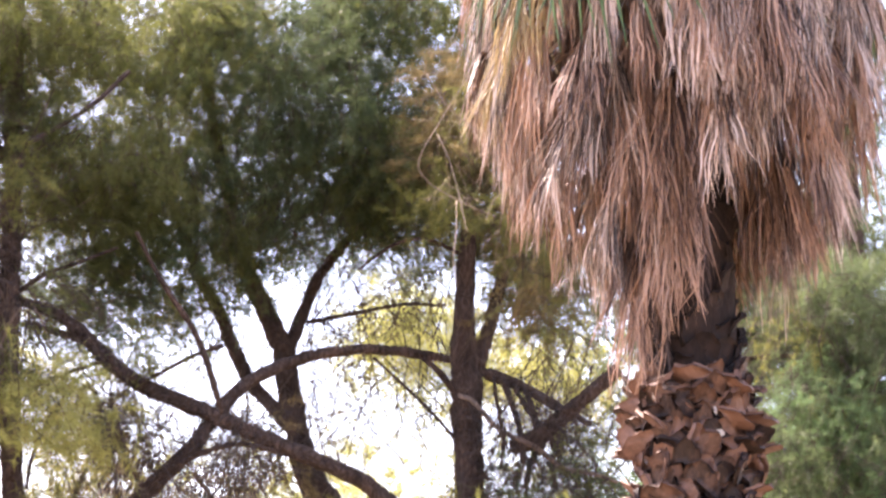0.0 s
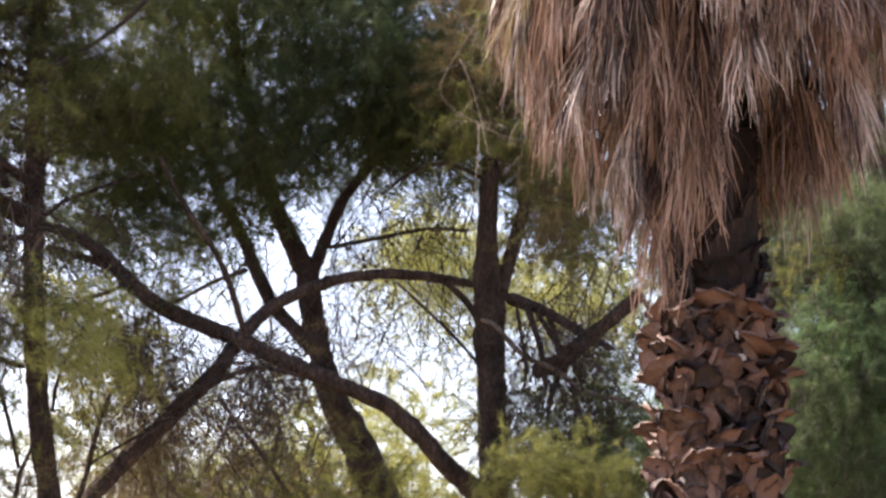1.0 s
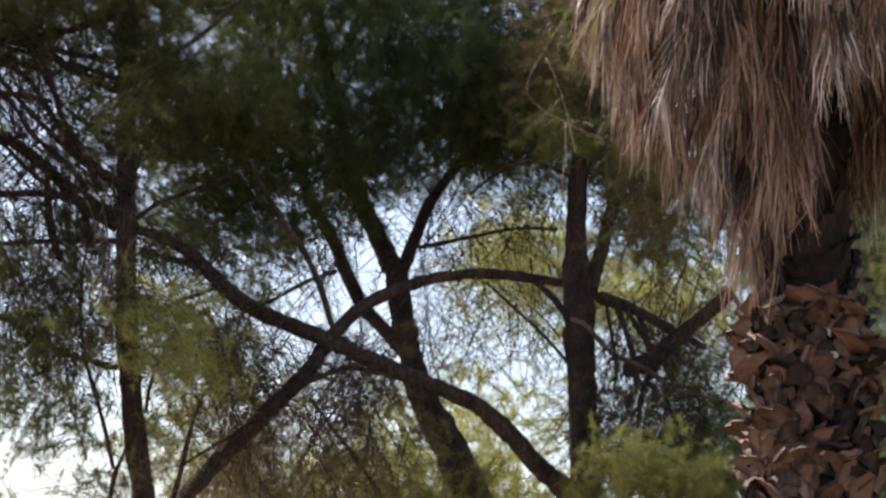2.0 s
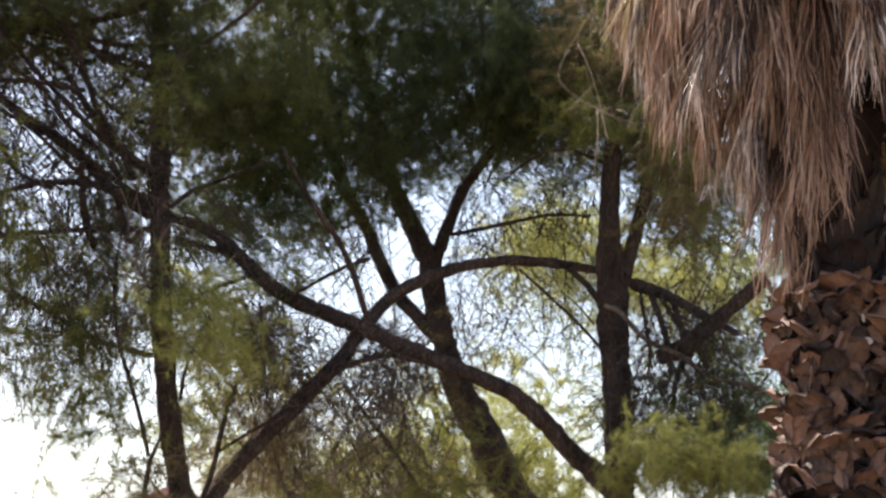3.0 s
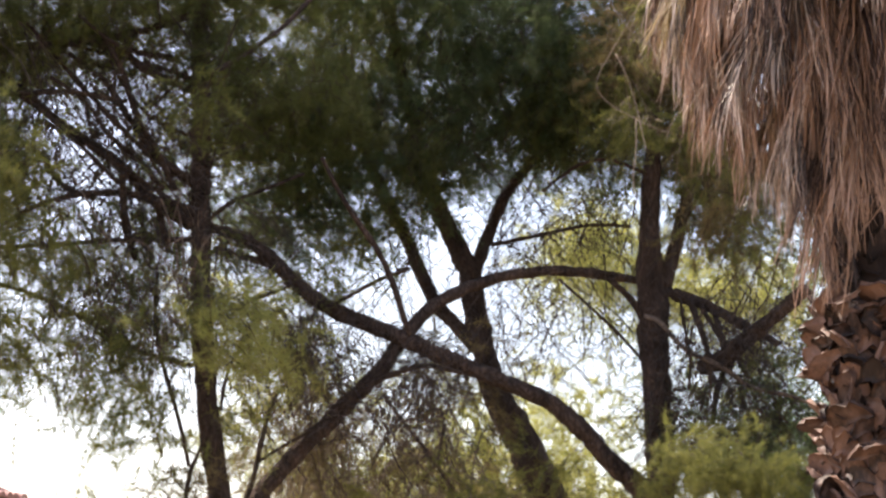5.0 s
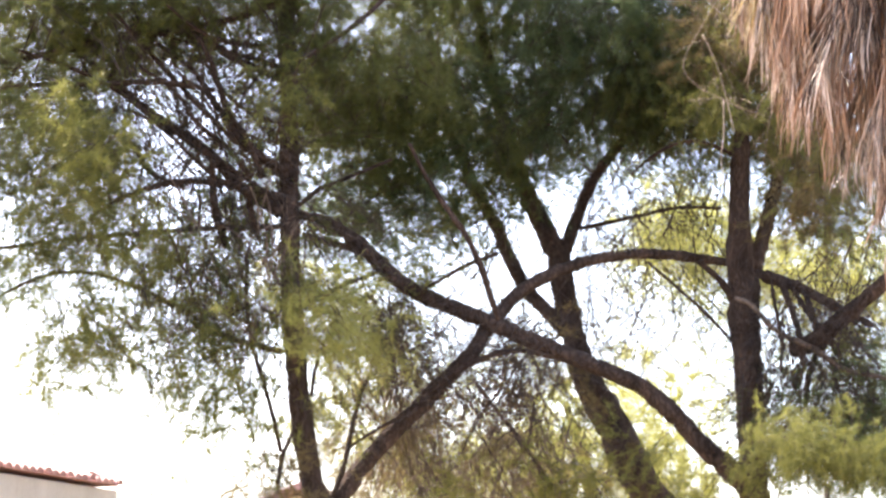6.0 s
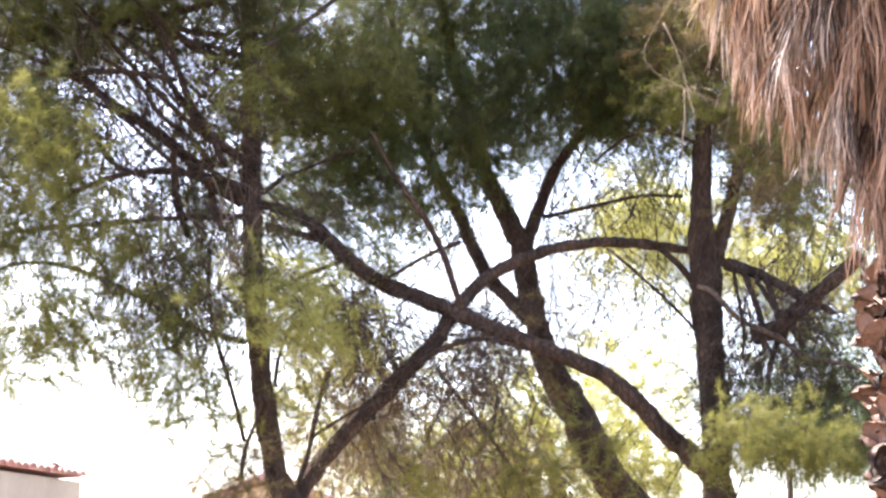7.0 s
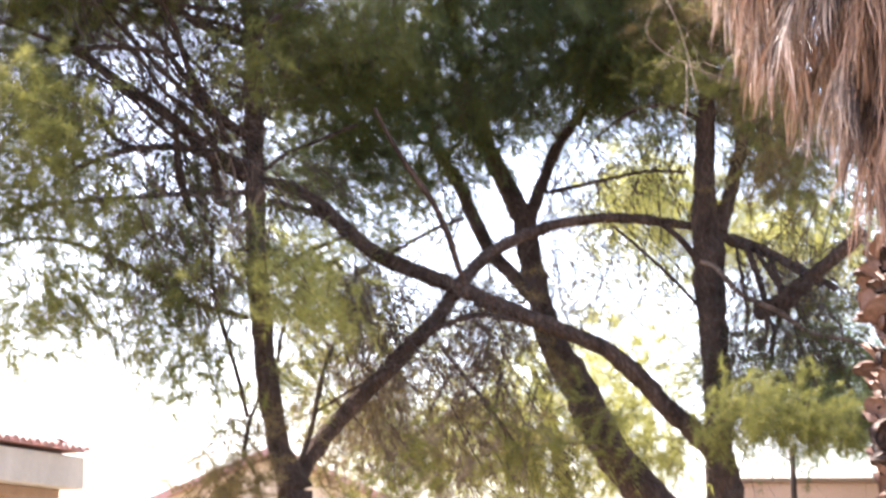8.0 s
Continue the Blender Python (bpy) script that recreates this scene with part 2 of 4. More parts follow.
def bare_twigs(parent, lumps, mat, length=1.1, r=0.0052, droop=0.5, shoots=6):
    """Thin leafless twigs that hang and fork: (x, y, z, half sizes, number)."""
    FOLIAGE_SEED[0] += 1
    rng = np.random.RandomState(FOLIAGE_SEED[0])
    base = np.array(parent.location)
    verts, faces = [], []

    def shoot(p, d, long, thick, steps):
        o, chain = len(verts), [p]
        for i in range(steps):
            d = d + np.array((0, 0, -droop * 0.22)) + rng.normal(size=3) * 0.09
            d = d / np.linalg.norm(d)
            chain.append(chain[-1] + d * long / steps)
        for i, c in enumerate(chain):
            q = thick * (1 - 0.6 * i / steps)
            for a in (0, 2.09, 4.19):
                verts.append(c + np.array((math.cos(a) * q, math.sin(a) * q * 0.8, math.sin(a) * q * 0.6)))
        for i in range(steps):
            for k in range(3):
                a, e = o + 3 * i + k, o + 3 * i + (k + 1) % 3
                faces.extend([(a, e, e + 3), (a, e + 3, a + 3)])
        return chain, d

    for x, y, z, rx, ry, rz, count in lumps:
        for _ in range(count):
            p = np.array((x, y, z)) + (rng.rand(3) * 2 - 1) * (rx, ry, rz) - base
            d = rng.normal(size=3) * (1, 0.5, 0.7)
            d /= np.linalg.norm(d)
            long, thick = length * (0.5 + 0.8 * rng.rand()), r * (0.6 + 0.8 * rng.rand())
            chain, way = shoot(p - d * long * 0.4, d, long, thick, 6)
            for k in range(shoots):
                side = rng.normal(size=3) * (0.8, 0.5, 0.8) + way * 0.6
                shoot(chain[1 + rng.randint(5)], side / np.linalg.norm(side), long * (0.2 + 0.25 * rng.rand()), thick * 0.6, 3)
    ob = part("bare_twig_web", big_mesh("bare_twig_web", np.array(verts), np.array(faces), mat), parent)
    ob["kind"] = "stuff"
    return ob


def box(bm, x0, x1, y0, y1, z0, z1, bevel=0.01):
    made = bmesh.ops.create_cube(bm, size=1, matrix=Matrix.Translation(((x0 + x1) / 2, (y0 + y1) / 2, (z0 + z1) / 2)) @ Matrix.Diagonal((x1 - x0, y1 - y0, z1 - z0, 1)))
    if bevel:
        edges = {e for v in made["verts"] for e in v.link_edges}
        bmesh.ops.bevel(bm, geom=list(edges), offset=bevel, segments=1, affect="EDGES")


def from_bm(name, bm, mat):
    me = bpy.data.meshes.new(name)
    bm.to_mesh(me)
    bm.free()
    me.materials.append(mat)
    return me


# ---- ground ----
def ground_height(x, y):
    return 0.12 * noise.noise(Vector((x * 0.15, y * 0.15, 0)))


rings = [0, 2, 4, 6, 8, 10, 12, 14, 16, 18, 20, 24, 30, 45, 80, 200, 600, 2500]
gv, gf = [(0, 0, ground_height(0, 0))], []
for rad in rings[1:]:
    for k in range(64):
        a = 2 * math.pi * k / 64
        x, y = rad * math.cos(a), rad * math.sin(a)
        gv.append((x, y, ground_height(x, y) if rad < 50 else 0))
for k in range(64):
    gf.append((0, 1 + k, 1 + (k + 1) % 64))
for i in range(len(rings) - 2):
    for k in range(64):
        a, b = 1 + 64 * i + k, 1 + 64 * i + (k + 1) % 64
        gf.append((a, a + 64, b + 64, b))
tagged(new("ground", mesh_of("ground", gv, gf, earth, True)), "dry bare earth under the pine trees", "ground", kind="structure")


# ---- pines ----
def to_ground(parent, x, y, z, r):
    """The hidden lowest length of a trunk, with its flare."""
    bx, by, bz = parent.location
    limb(parent, "trunk_base", [(x, y, z, r), (x * 0.6 + bx * 0.4, y * 0.6 + by * 0.4, z * 0.55, r * 1.08), (bx, by, 0.25, r * 1.25), (bx, by, -0.15, r * 1.7)])


pine_a = thing("pine_tree", (-1.51, 13.0, 0), "slender pine with a dark forked trunk and open drooping crown", "tree", "pine trees")
limb(pine_a, "trunk", [(-1.98, 13.0, 7.44, 0.0597), (-1.95, 13.0, 6.45, 0.0703), (-1.91, 13.0, 5.62, 0.0738), (-1.88, 13.0, 4.65, 0.0738), (-1.83, 13.0, 3.87, 0.0773), (-1.76, 13.0, 3.28, 0.0808), (-1.67, 13.0, 2.78, 0.0843), (-1.54, 13.0, 2.42, 0.13)])
limb(pine_a, "limb", [(-1.59, 13.15, 2.44, 0.0889), (-1.48, 13.26, 2.67, 0.0717), (-1.26, 13.38, 2.98, 0.0669), (-0.89, 13.49, 3.38, 0.0638), (-0.55, 13.6, 3.76, 0.0607), (-0.36, 13.72, 4.06, 0.0556), (-0.13, 13.83, 4.33, 0.0523), (0.16, 13.95, 4.51, 0.049), (0.53, 14.06, 4.64, 0.0456), (0.86, 14.17, 4.69, 0.0421), (1.23, 14.29, 4.69, 0.0405), (1.57, 14.4, 4.66, 0.035)])
limb(pine_a, "limb", [(-0.3, 13.3, 3.99, 0.0234), (-0.35, 13.25, 4.12, 0.0251), (-0.44, 13.2, 4.39, 0.025), (-0.55, 13.15, 4.62, 0.0231), (-0.7, 13.1, 4.83, 0.0212), (-0.85, 13.05, 5.06, 0.0176), (-0.98, 13.0, 5.31, 0.0141)])
limb(pine_a, "limb", [(-0.94, 13.4, 4.23, 0.0127), (-0.78, 13.47, 4.33, 0.0146), (-0.56, 13.53, 4.47, 0.0165), (-0.32, 13.6, 4.58, 0.0165)])
limb(pine_a, "limb", [(-1.9, 13.0, 3.7, 0.0211), (-2.11, 12.88, 3.74, 0.0191), (-2.3, 12.75, 3.79, 0.019), (-2.66, 12.62, 3.99, 0.0171), (-3.01, 12.5, 4.14, 0.0152), (-3.3, 12.38, 4.19, 0.0134), (-3.57, 12.25, 4.12, 0.0116), (-3.89, 12.12, 3.91, 0.0098), (-4.08, 12.0, 3.73, 0.0065)])
limb(pine_a, "limb", [(-1.94, 13.0, 4.66, 0.0246), (-2.43, 12.86, 4.62, 0.0209), (-2.83, 12.72, 4.56, 0.0189), (-3.43, 12.58, 4.48, 0.017), (-4.01, 12.44, 4.37, 0.0135), (-4.46, 12.3, 4.29, 0.0083)])
limb(pine_a, "limb", [(-1.95, 13.0, 4.88, 0.0351), (-2.14, 12.88, 4.92, 0.0331), (-2.38, 12.76, 4.95, 0.0293), (-2.69, 12.64, 4.92, 0.0239), (-3.0, 12.52, 4.8, 0.0186), (-3.26, 12.4, 4.6, 0.0134)])
limb(pine_a, "limb", [(-1.95, 13.0, 5.08, 0.0211), (-2.28, 12.9, 5.3, 0.0209), (-2.62, 12.8, 5.62, 0.019), (-2.87, 12.7, 5.88, 0.0172), (-3.21, 12.6, 6.26, 0.0136)])
limb(pine_a, "limb", [(-1.96, 13.0, 4.86, 0.0211), (-2.27, 12.87, 5.05, 0.0209), (-2.51, 12.73, 5.19, 0.0207), (-2.83, 12.6, 5.38, 0.0187), (-3.1, 12.47, 5.57, 0.0168), (-3.46, 12.33, 5.73, 0.015), (-3.85, 12.2, 5.83, 0.0132)])
limb(pine_a, "limb", [(-1.93, 13.0, 5.46, 0.0158), (-2.16, 12.92, 5.53, 0.0157), (-2.37, 12.85, 5.67, 0.0139), (-2.58, 12.77, 5.99, 0.0121), (-2.75, 12.7, 6.29, 0.0103)])
limb(pine_a, "limb", [(-1.95, 13.0, 6.47, 0.0299), (-2.35, 12.88, 6.28, 0.0296), (-2.76, 12.77, 6.15, 0.0293), (-3.21, 12.65, 6.06, 0.0274), (-3.69, 12.53, 5.89, 0.0237), (-4.09, 12.42, 5.79, 0.0218), (-4.6, 12.3, 5.68, 0.0166)])
limb(pine_a, "limb", [(-1.94, 13.0, 5.91, 0.0228), (-2.25, 12.87, 5.98, 0.0209), (-2.53, 12.73, 6.01, 0.0172), (-2.85, 12.6, 6.07, 0.0153)])
limb(pine_a, "limb", [(-2.41, 12.6, 5.62, 0.017), (-2.81, 12.48, 5.65, 0.0202), (-3.21, 12.36, 5.6, 0.02), (-3.64, 12.24, 5.56, 0.0182), (-3.97, 12.12, 5.49, 0.0147), (-4.43, 12.0, 5.41, 0.0114)])
limb(pine_a, "limb", [(-2.14, 12.7, 4.34, 0.0154), (-2.14, 12.68, 4.08, 0.0154), (-2.09, 12.66, 3.74, 0.0154), (-1.99, 12.64, 3.44, 0.0154), (-1.9, 12.62, 3.15, 0.0154), (-1.84, 12.6, 2.92, 0.0153)])
limb(pine_a, "limb", [(-1.74, 12.7, 3.21, 0.0103), (-1.78, 12.67, 3.04, 0.012), (-1.83, 12.63, 2.89, 0.0154), (-1.86, 12.6, 2.67, 0.017)])
limb(pine_a, "limb", [(-2.22, 12.6, 3.73, 0.0068), (-2.16, 12.57, 3.39, 0.0068), (-2.09, 12.53, 3.19, 0.0068), (-2.01, 12.5, 2.97, 0.0051)])
limb(pine_a, "limb", [(-1.68, 13.0, 3.37, 0.0141), (-1.67, 13.03, 3.54, 0.0141), (-1.62, 13.07, 3.74, 0.0106), (-1.53, 13.1, 3.98, 0.0089)])
limb(pine_a, "limb", [(-1.54, 13.1, 2.59, 0.0195), (-1.45, 13.18, 2.88, 0.0196), (-1.39, 13.25, 3.23, 0.0179), (-1.33, 13.32, 3.49, 0.0144), (-1.24, 13.4, 3.63, 0.0109)])
limb(pine_a, "limb", [(-1.43, 13.2, 3.01, 0.0125), (-1.18, 13.27, 3.18, 0.0108), (-0.93, 13.33, 3.32, 0.009), (-0.76, 13.4, 3.4, 0.0072)])
limb(pine_a, "limb", [(-0.88, 13.2, 3.41, 0.0268), (-0.67, 13.27, 3.56, 0.0233), (-0.42, 13.35, 3.71, 0.0217), (-0.16, 13.42, 3.78, 0.0181), (0.1, 13.5, 3.74, 0.0146)])
limb(pine_a, "limb", [(-1.87, 13.0, 4.78, 0.0176), (-1.66, 13.03, 4.96, 0.0176), (-1.45, 13.07, 5.06, 0.0141), (-1.12, 13.1, 5.21, 0.0106)])
limb(pine_a, "limb", [(-3.40, 12.70, 5.89, 0.0283), (-3.16, 12.74, 5.70, 0.0304), (-3.01, 12.78, 5.56, 0.0325), (-2.69, 12.82, 5.35, 0.0367), (-2.45, 12.87, 5.17, 0.0409), (-2.23, 12.91, 4.94, 0.0452), (-1.94, 12.95, 4.76, 0.0494)])
limb(pine_a, "limb", [(-2.87, 12.65, 6.01, 0.0161), (-2.61, 12.72, 5.82, 0.0202), (-2.43, 12.80, 5.56, 0.0244), (-2.24, 12.88, 5.31, 0.0287), (-1.93, 12.95, 5.08, 0.0329)])
limb(pine_a, "limb", [(-2.79, 12.60, 6.11, 0.0361), (-2.53, 12.69, 6.06, 0.0323), (-2.30, 12.77, 5.92, 0.0325), (-2.10, 12.86, 5.85, 0.0286), (-1.94, 12.95, 5.79, 0.0247)])
limb(pine_a, "limb", [(-2.54, 12.55, 6.03, 0.0160), (-2.44, 12.65, 5.82, 0.0201), (-2.34, 12.75, 5.52, 0.0243), (-2.20, 12.85, 5.30, 0.0245), (-2.08, 12.95, 5.03, 0.0247)])
limb(pine_a, "limb", [(-3.16, 12.50, 5.28, 0.0159), (-3.01, 12.65, 5.19, 0.0201), (-2.91, 12.80, 5.04, 0.0204), (-2.68, 12.95, 4.96, 0.0165)])
limb(pine_a, "limb", [(-2.38, 12.45, 5.03, 0.0238), (-2.40, 12.62, 4.86, 0.0281), (-2.39, 12.78, 4.66, 0.0325), (-2.35, 12.95, 4.50, 0.0247)])
limb(pine_a, "limb", [(-2.94, 12.40, 5.74, 0.0118), (-2.71, 12.54, 5.61, 0.0159), (-2.54, 12.67, 5.38, 0.0161), (-2.34, 12.81, 5.23, 0.0204), (-2.17, 12.95, 5.03, 0.0206)])
limb(pine_a, "limb", [(-2.99, 12.35, 5.40, 0.0118), (-2.78, 12.55, 5.31, 0.0160), (-2.54, 12.75, 5.10, 0.0162), (-2.34, 12.95, 4.96, 0.0206)])
limb(pine_a, "limb", [(-2.10, 12.30, 4.78, 0.0235), (-2.10, 12.62, 4.66, 0.0241), (-2.10, 12.95, 4.55, 0.0206)])
limb(pine_a, "limb", [(-1.73, 12.25, 5.73, 0.0195), (-1.54, 12.48, 5.94, 0.0198), (-1.28, 12.72, 6.25, 0.0202), (-1.09, 12.95, 6.57, 0.0206)])
limb(pine_a, "limb", [(-2.71, 12.20, 6.15, 0.0116), (-2.55, 12.45, 6.06, 0.0158), (-2.37, 12.70, 6.04, 0.0202), (-2.12, 12.95, 6.08, 0.0247)])
to_ground(pine_a, *(-1.54, 13.0, 2.42, 0.130))
foliage(pine_a, [
    (-4.60, 12.60, 6.38, 0.80, 1.20, 0.88, 700),
    (-3.28, 12.80, 6.46, 1.06, 1.10, 0.49, 1000),
    (-2.16, 13.00, 6.96, 1.07, 1.60, 0.70, 1000),
    (-3.39, 13.00, 7.48, 1.24, 1.20, 0.54, 900),
    (-1.52, 13.40, 5.98, 0.81, 1.20, 0.47, 560),
    (-2.14, 13.50, 5.58, 0.45, 0.90, 0.50, 240),
    (-2.89, 13.10, 4.75, 0.80, 1.00, 0.35, 90),
    (-3.60, 12.20, 5.00, 0.36, 0.80, 0.45, 190),
    (-4.10, 12.40, 5.65, 0.50, 0.80, 0.51, 300),
    (-4.02, 12.30, 4.47, 0.63, 1.00, 0.59, 200),
    (-2.14, 12.80, 4.00, 0.53, 0.60, 0.41, 150),
    (-2.20, 13.00, 4.60, 0.62, 0.70, 0.33, 150),
], needle_dark)
foliage(pine_a, [
    (-2.99, 11.40, 5.12, 0.22, 0.50, 0.22, 30),
    (-2.96, 11.40, 4.65, 0.29, 0.50, 0.33, 90),
    (-1.70, 13.40, 3.42, 0.30, 0.50, 0.38, 40),
    (-1.79, 12.20, 5.67, 0.23, 0.40, 0.23, 40),
], needle_light)
foliage(pine_a, [
    (-2.69, 12.40, 4.09, 0.95, 0.90, 0.43, 210),
    (-2.76, 12.30, 3.58, 0.98, 0.90, 0.35, 240),
    (-2.27, 12.30, 3.35, 0.47, 0.60, 0.23, 60),
    (-2.06, 12.30, 3.03, 0.23, 0.40, 0.12, 14),
    (-2.47, 12.30, 2.91, 0.20, 0.30, 0.08, 5),
], needle_light)
foliage(pine_a, [
    (-1.82, 13.20, 7.01, 0.71, 1.00, 0.55, 420),
    (-0.84, 13.60, 7.31, 0.87, 1.00, 0.43, 260),
], needle_dark)
# tuft by the trunk, made to look sunlit by its bright needle colour
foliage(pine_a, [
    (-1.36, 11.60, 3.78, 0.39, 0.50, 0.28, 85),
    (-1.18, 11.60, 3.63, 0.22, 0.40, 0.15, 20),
], needle_painted_sun)

pine_b = thing("pine_tree", (1.81, 15.0, 0), "leaning pine whose reddish-brown trunk forks against the sky", "tree", "pine trees")
limb(pine_b, "trunk", [(1.56, 15.0, 2.05, 0.1703), (1.17, 15.0, 2.49, 0.1622), (0.87, 15.0, 2.89, 0.1541), (0.63, 15.0, 3.36, 0.1419), (0.42, 15.0, 3.74, 0.1257), (0.29, 15.0, 4.13, 0.1054), (0.21, 15.0, 4.52, 0.0980), (0.15, 15.0, 4.87, 0.0980), (-0.05, 15.0, 5.30, 0.0800), (-0.20, 15.0, 5.66, 0.0720), (-0.35, 15.0, 6.25, 0.0608), (-0.51, 15.0, 6.98, 0.0487), (-0.59, 15.0, 7.84, 0.0365)])
limb(pine_b, "limb", [(0.19, 15.0, 4.82, 0.0649), (0.30, 15.04, 5.14, 0.0569), (0.44, 15.08, 5.49, 0.051), (0.57, 15.12, 5.7, 0.045), (0.85, 15.16, 6.09, 0.0328), (1.16, 15.2, 6.58, 0.0226)])
limb(pine_b, "limb", [(0.26, 15.0, 4.14, 0.0608), (0.08, 15.04, 4.36, 0.0589), (-0.12, 15.08, 4.59, 0.0591), (-0.26, 15.11, 4.87, 0.0592), (-0.4, 15.15, 5.21, 0.0573), (-0.57, 15.19, 5.52, 0.0534), (-0.75, 15.23, 6.0, 0.0453), (-0.92, 15.26, 6.59, 0.0351), (-1.04, 15.3, 7.42, 0.0248)])
limb(pine_b, "limb", [(0.35, 15.0, 5.1, 0.0203), (0.59, 15.05, 5.16, 0.0183), (0.89, 15.1, 5.24, 0.0163), (1.24, 15.15, 5.32, 0.0143), (1.59, 15.2, 5.32, 0.0123)])
limb(pine_b, "limb", [(-0.55, 14.6, 3.73, 0.0178), (-0.34, 14.53, 3.44, 0.0157), (-0.12, 14.47, 3.16, 0.0156), (0.15, 14.4, 2.74, 0.0136)])
to_ground(pine_b, *(1.56, 15.0, 2.05, 0.170))
foliage(pine_b, [
    (-0.31, 15.40, 7.13, 1.13, 1.80, 1.18, 1500),
    (0.61, 15.20, 6.79, 1.06, 1.60, 0.92, 1300),
    (0.31, 15.40, 8.29, 1.57, 1.60, 0.73, 1000),
    (1.13, 14.80, 6.29, 0.75, 1.00, 0.52, 500),
], needle_teal)
foliage(pine_b, [
    (-1.26, 14.60, 6.17, 0.88, 1.20, 0.74, 800),
    (-1.01, 14.80, 7.54, 1.13, 1.40, 0.80, 800),
    (-0.94, 14.40, 5.22, 0.60, 0.70, 0.32, 240),
    (-1.50, 14.30, 5.24, 0.32, 0.60, 0.32, 90),
    (-0.29, 14.60, 5.67, 0.46, 0.70, 0.28, 260),
    (1.13, 14.80, 6.29, 0.71, 1.00, 0.47, 560),
], needle_dark)
foliage(pine_b, [
    (-0.83, 14.60, 3.40, 0.93, 1.20, 0.56, 110),
    (0.06, 14.50, 3.21, 0.55, 1.00, 0.51, 60),
    (-0.90, 14.40, 2.92, 0.96, 1.00, 0.37, 75),
    (-1.18, 14.20, 3.90, 0.54, 0.80, 0.36, 60),
], needle_dry)
foliage(pine_b, [
    (-0.25, 13.80, 2.72, 0.75, 0.60, 0.18, 70),
    (-1.13, 13.90, 2.60, 0.49, 0.60, 0.20, 45),
    (0.95, 15.60, 3.09, 0.35, 0.50, 0.30, 90),
], needle_light)
foliage(pine_a, [
    (-1.90, 12.70, 2.69, 0.09, 0.15, 0.18, 34),
    (-1.97, 12.70, 2.49, 0.12, 0.15, 0.16, 50),
    (-1.90, 12.70, 2.29, 0.16, 0.20, 0.16, 40),
], needle_dry)
foliage(pine_b, [
    (0.81, 15.00, 7.80, 0.62, 1.00, 0.43, 330),
    (1.20, 14.80, 7.09, 0.38, 0.80, 0.38, 120),
], needle_teal)
foliage(pine_b, [
    (0.63, 13.40, 3.00, 0.26, 0.40, 0.26, 34),
], needle_light)

pine_c = thing("pine_tree", (1.80, 14.0, 0), "upright pine with a long diagonal limb and a broken branch", "tree", "pine trees")
limb(pine_c, "trunk", [(1.75, 14.0, 2.24, 0.1249), (1.71, 14.0, 2.54, 0.1173), (1.66, 14.0, 2.89, 0.1022), (1.66, 14.0, 3.43, 0.1097), (1.63, 14.0, 3.97, 0.1173), (1.62, 14.0, 4.43, 0.1249), (1.61, 14.0, 4.89, 0.0930), (1.63, 14.0, 5.37, 0.0760), (1.68, 14.0, 5.94, 0.0560), (1.71, 14.0, 6.68, 0.0492), (1.76, 14.0, 7.53, 0.0378)])
limb(pine_c, "limb", [(1.68, 14.0, 2.72, 0.0943), (1.47, 13.95, 2.93, 0.0811), (1.25, 13.9, 3.12, 0.0743), (1.05, 13.85, 3.34, 0.0709), (0.81, 13.8, 3.54, 0.0673), (0.5, 13.75, 3.68, 0.0639), (0.19, 13.7, 3.8, 0.0637), (-0.12, 13.65, 3.92, 0.0635), (-0.43, 13.6, 4.05, 0.0632), (-0.73, 13.55, 4.16, 0.0630), (-1.0, 13.5, 4.28, 0.0628), (-1.21, 13.45, 4.44, 0.0594), (-1.43, 13.4, 4.65, 0.0530), (-1.65, 13.35, 4.78, 0.0434), (-1.89, 13.3, 4.85, 0.0310), (-2.13, 13.25, 5.02, 0.0185)])
limb(pine_c, "limb", [(1.71, 14.0, 4.52, 0.0681), (1.79, 14.04, 4.76, 0.0569), (1.88, 14.08, 5.08, 0.0533), (1.98, 14.12, 5.45, 0.0496), (2.07, 14.16, 5.9, 0.0421), (2.14, 14.2, 6.7, 0.0307)])
limb(pine_c, "limb", [(1.63, 14.0, 4.13, 0.0284), (1.52, 13.95, 4.3, 0.0283), (1.41, 13.9, 4.44, 0.0263), (1.26, 13.85, 4.56, 0.0243)])
limb(pine_c, "limb", [(1.63, 14.0, 3.79, 0.0132), (1.5, 14.0, 3.97, 0.0132), (1.32, 14.0, 4.17, 0.0132), (1.1, 14.0, 4.38, 0.0114), (0.87, 14.0, 4.59, 0.0095)])
limb(pine_c, "limb", [(1.71, 14.0, 4.5, 0.0416), (1.9, 13.9, 4.41, 0.0338), (2.11, 13.8, 4.28, 0.0242), (2.31, 13.7, 4.12, 0.0167), (2.46, 13.6, 3.99, 0.011)])
limb(pine_c, "limb", [(1.94, 13.60, 3.81, 0.0649), (2.11, 13.47, 3.87, 0.0686), (2.29, 13.35, 4.01, 0.0637), (2.49, 13.22, 4.17, 0.0589), (2.69, 13.10, 4.34, 0.0542)], label="broken bark-covered limb")
limb(pine_c, "limb", [(1.55, 13.85, 4.26, 0.0176), (1.65, 13.71, 4.18, 0.0196), (1.83, 13.57, 3.94, 0.0216), (2.08, 13.43, 3.79, 0.0213), (2.27, 13.28, 3.61, 0.0190), (2.52, 13.14, 3.53, 0.0167), (2.63, 13.00, 3.46, 0.0103)], label="pale dead branch", mat=dry_twig)
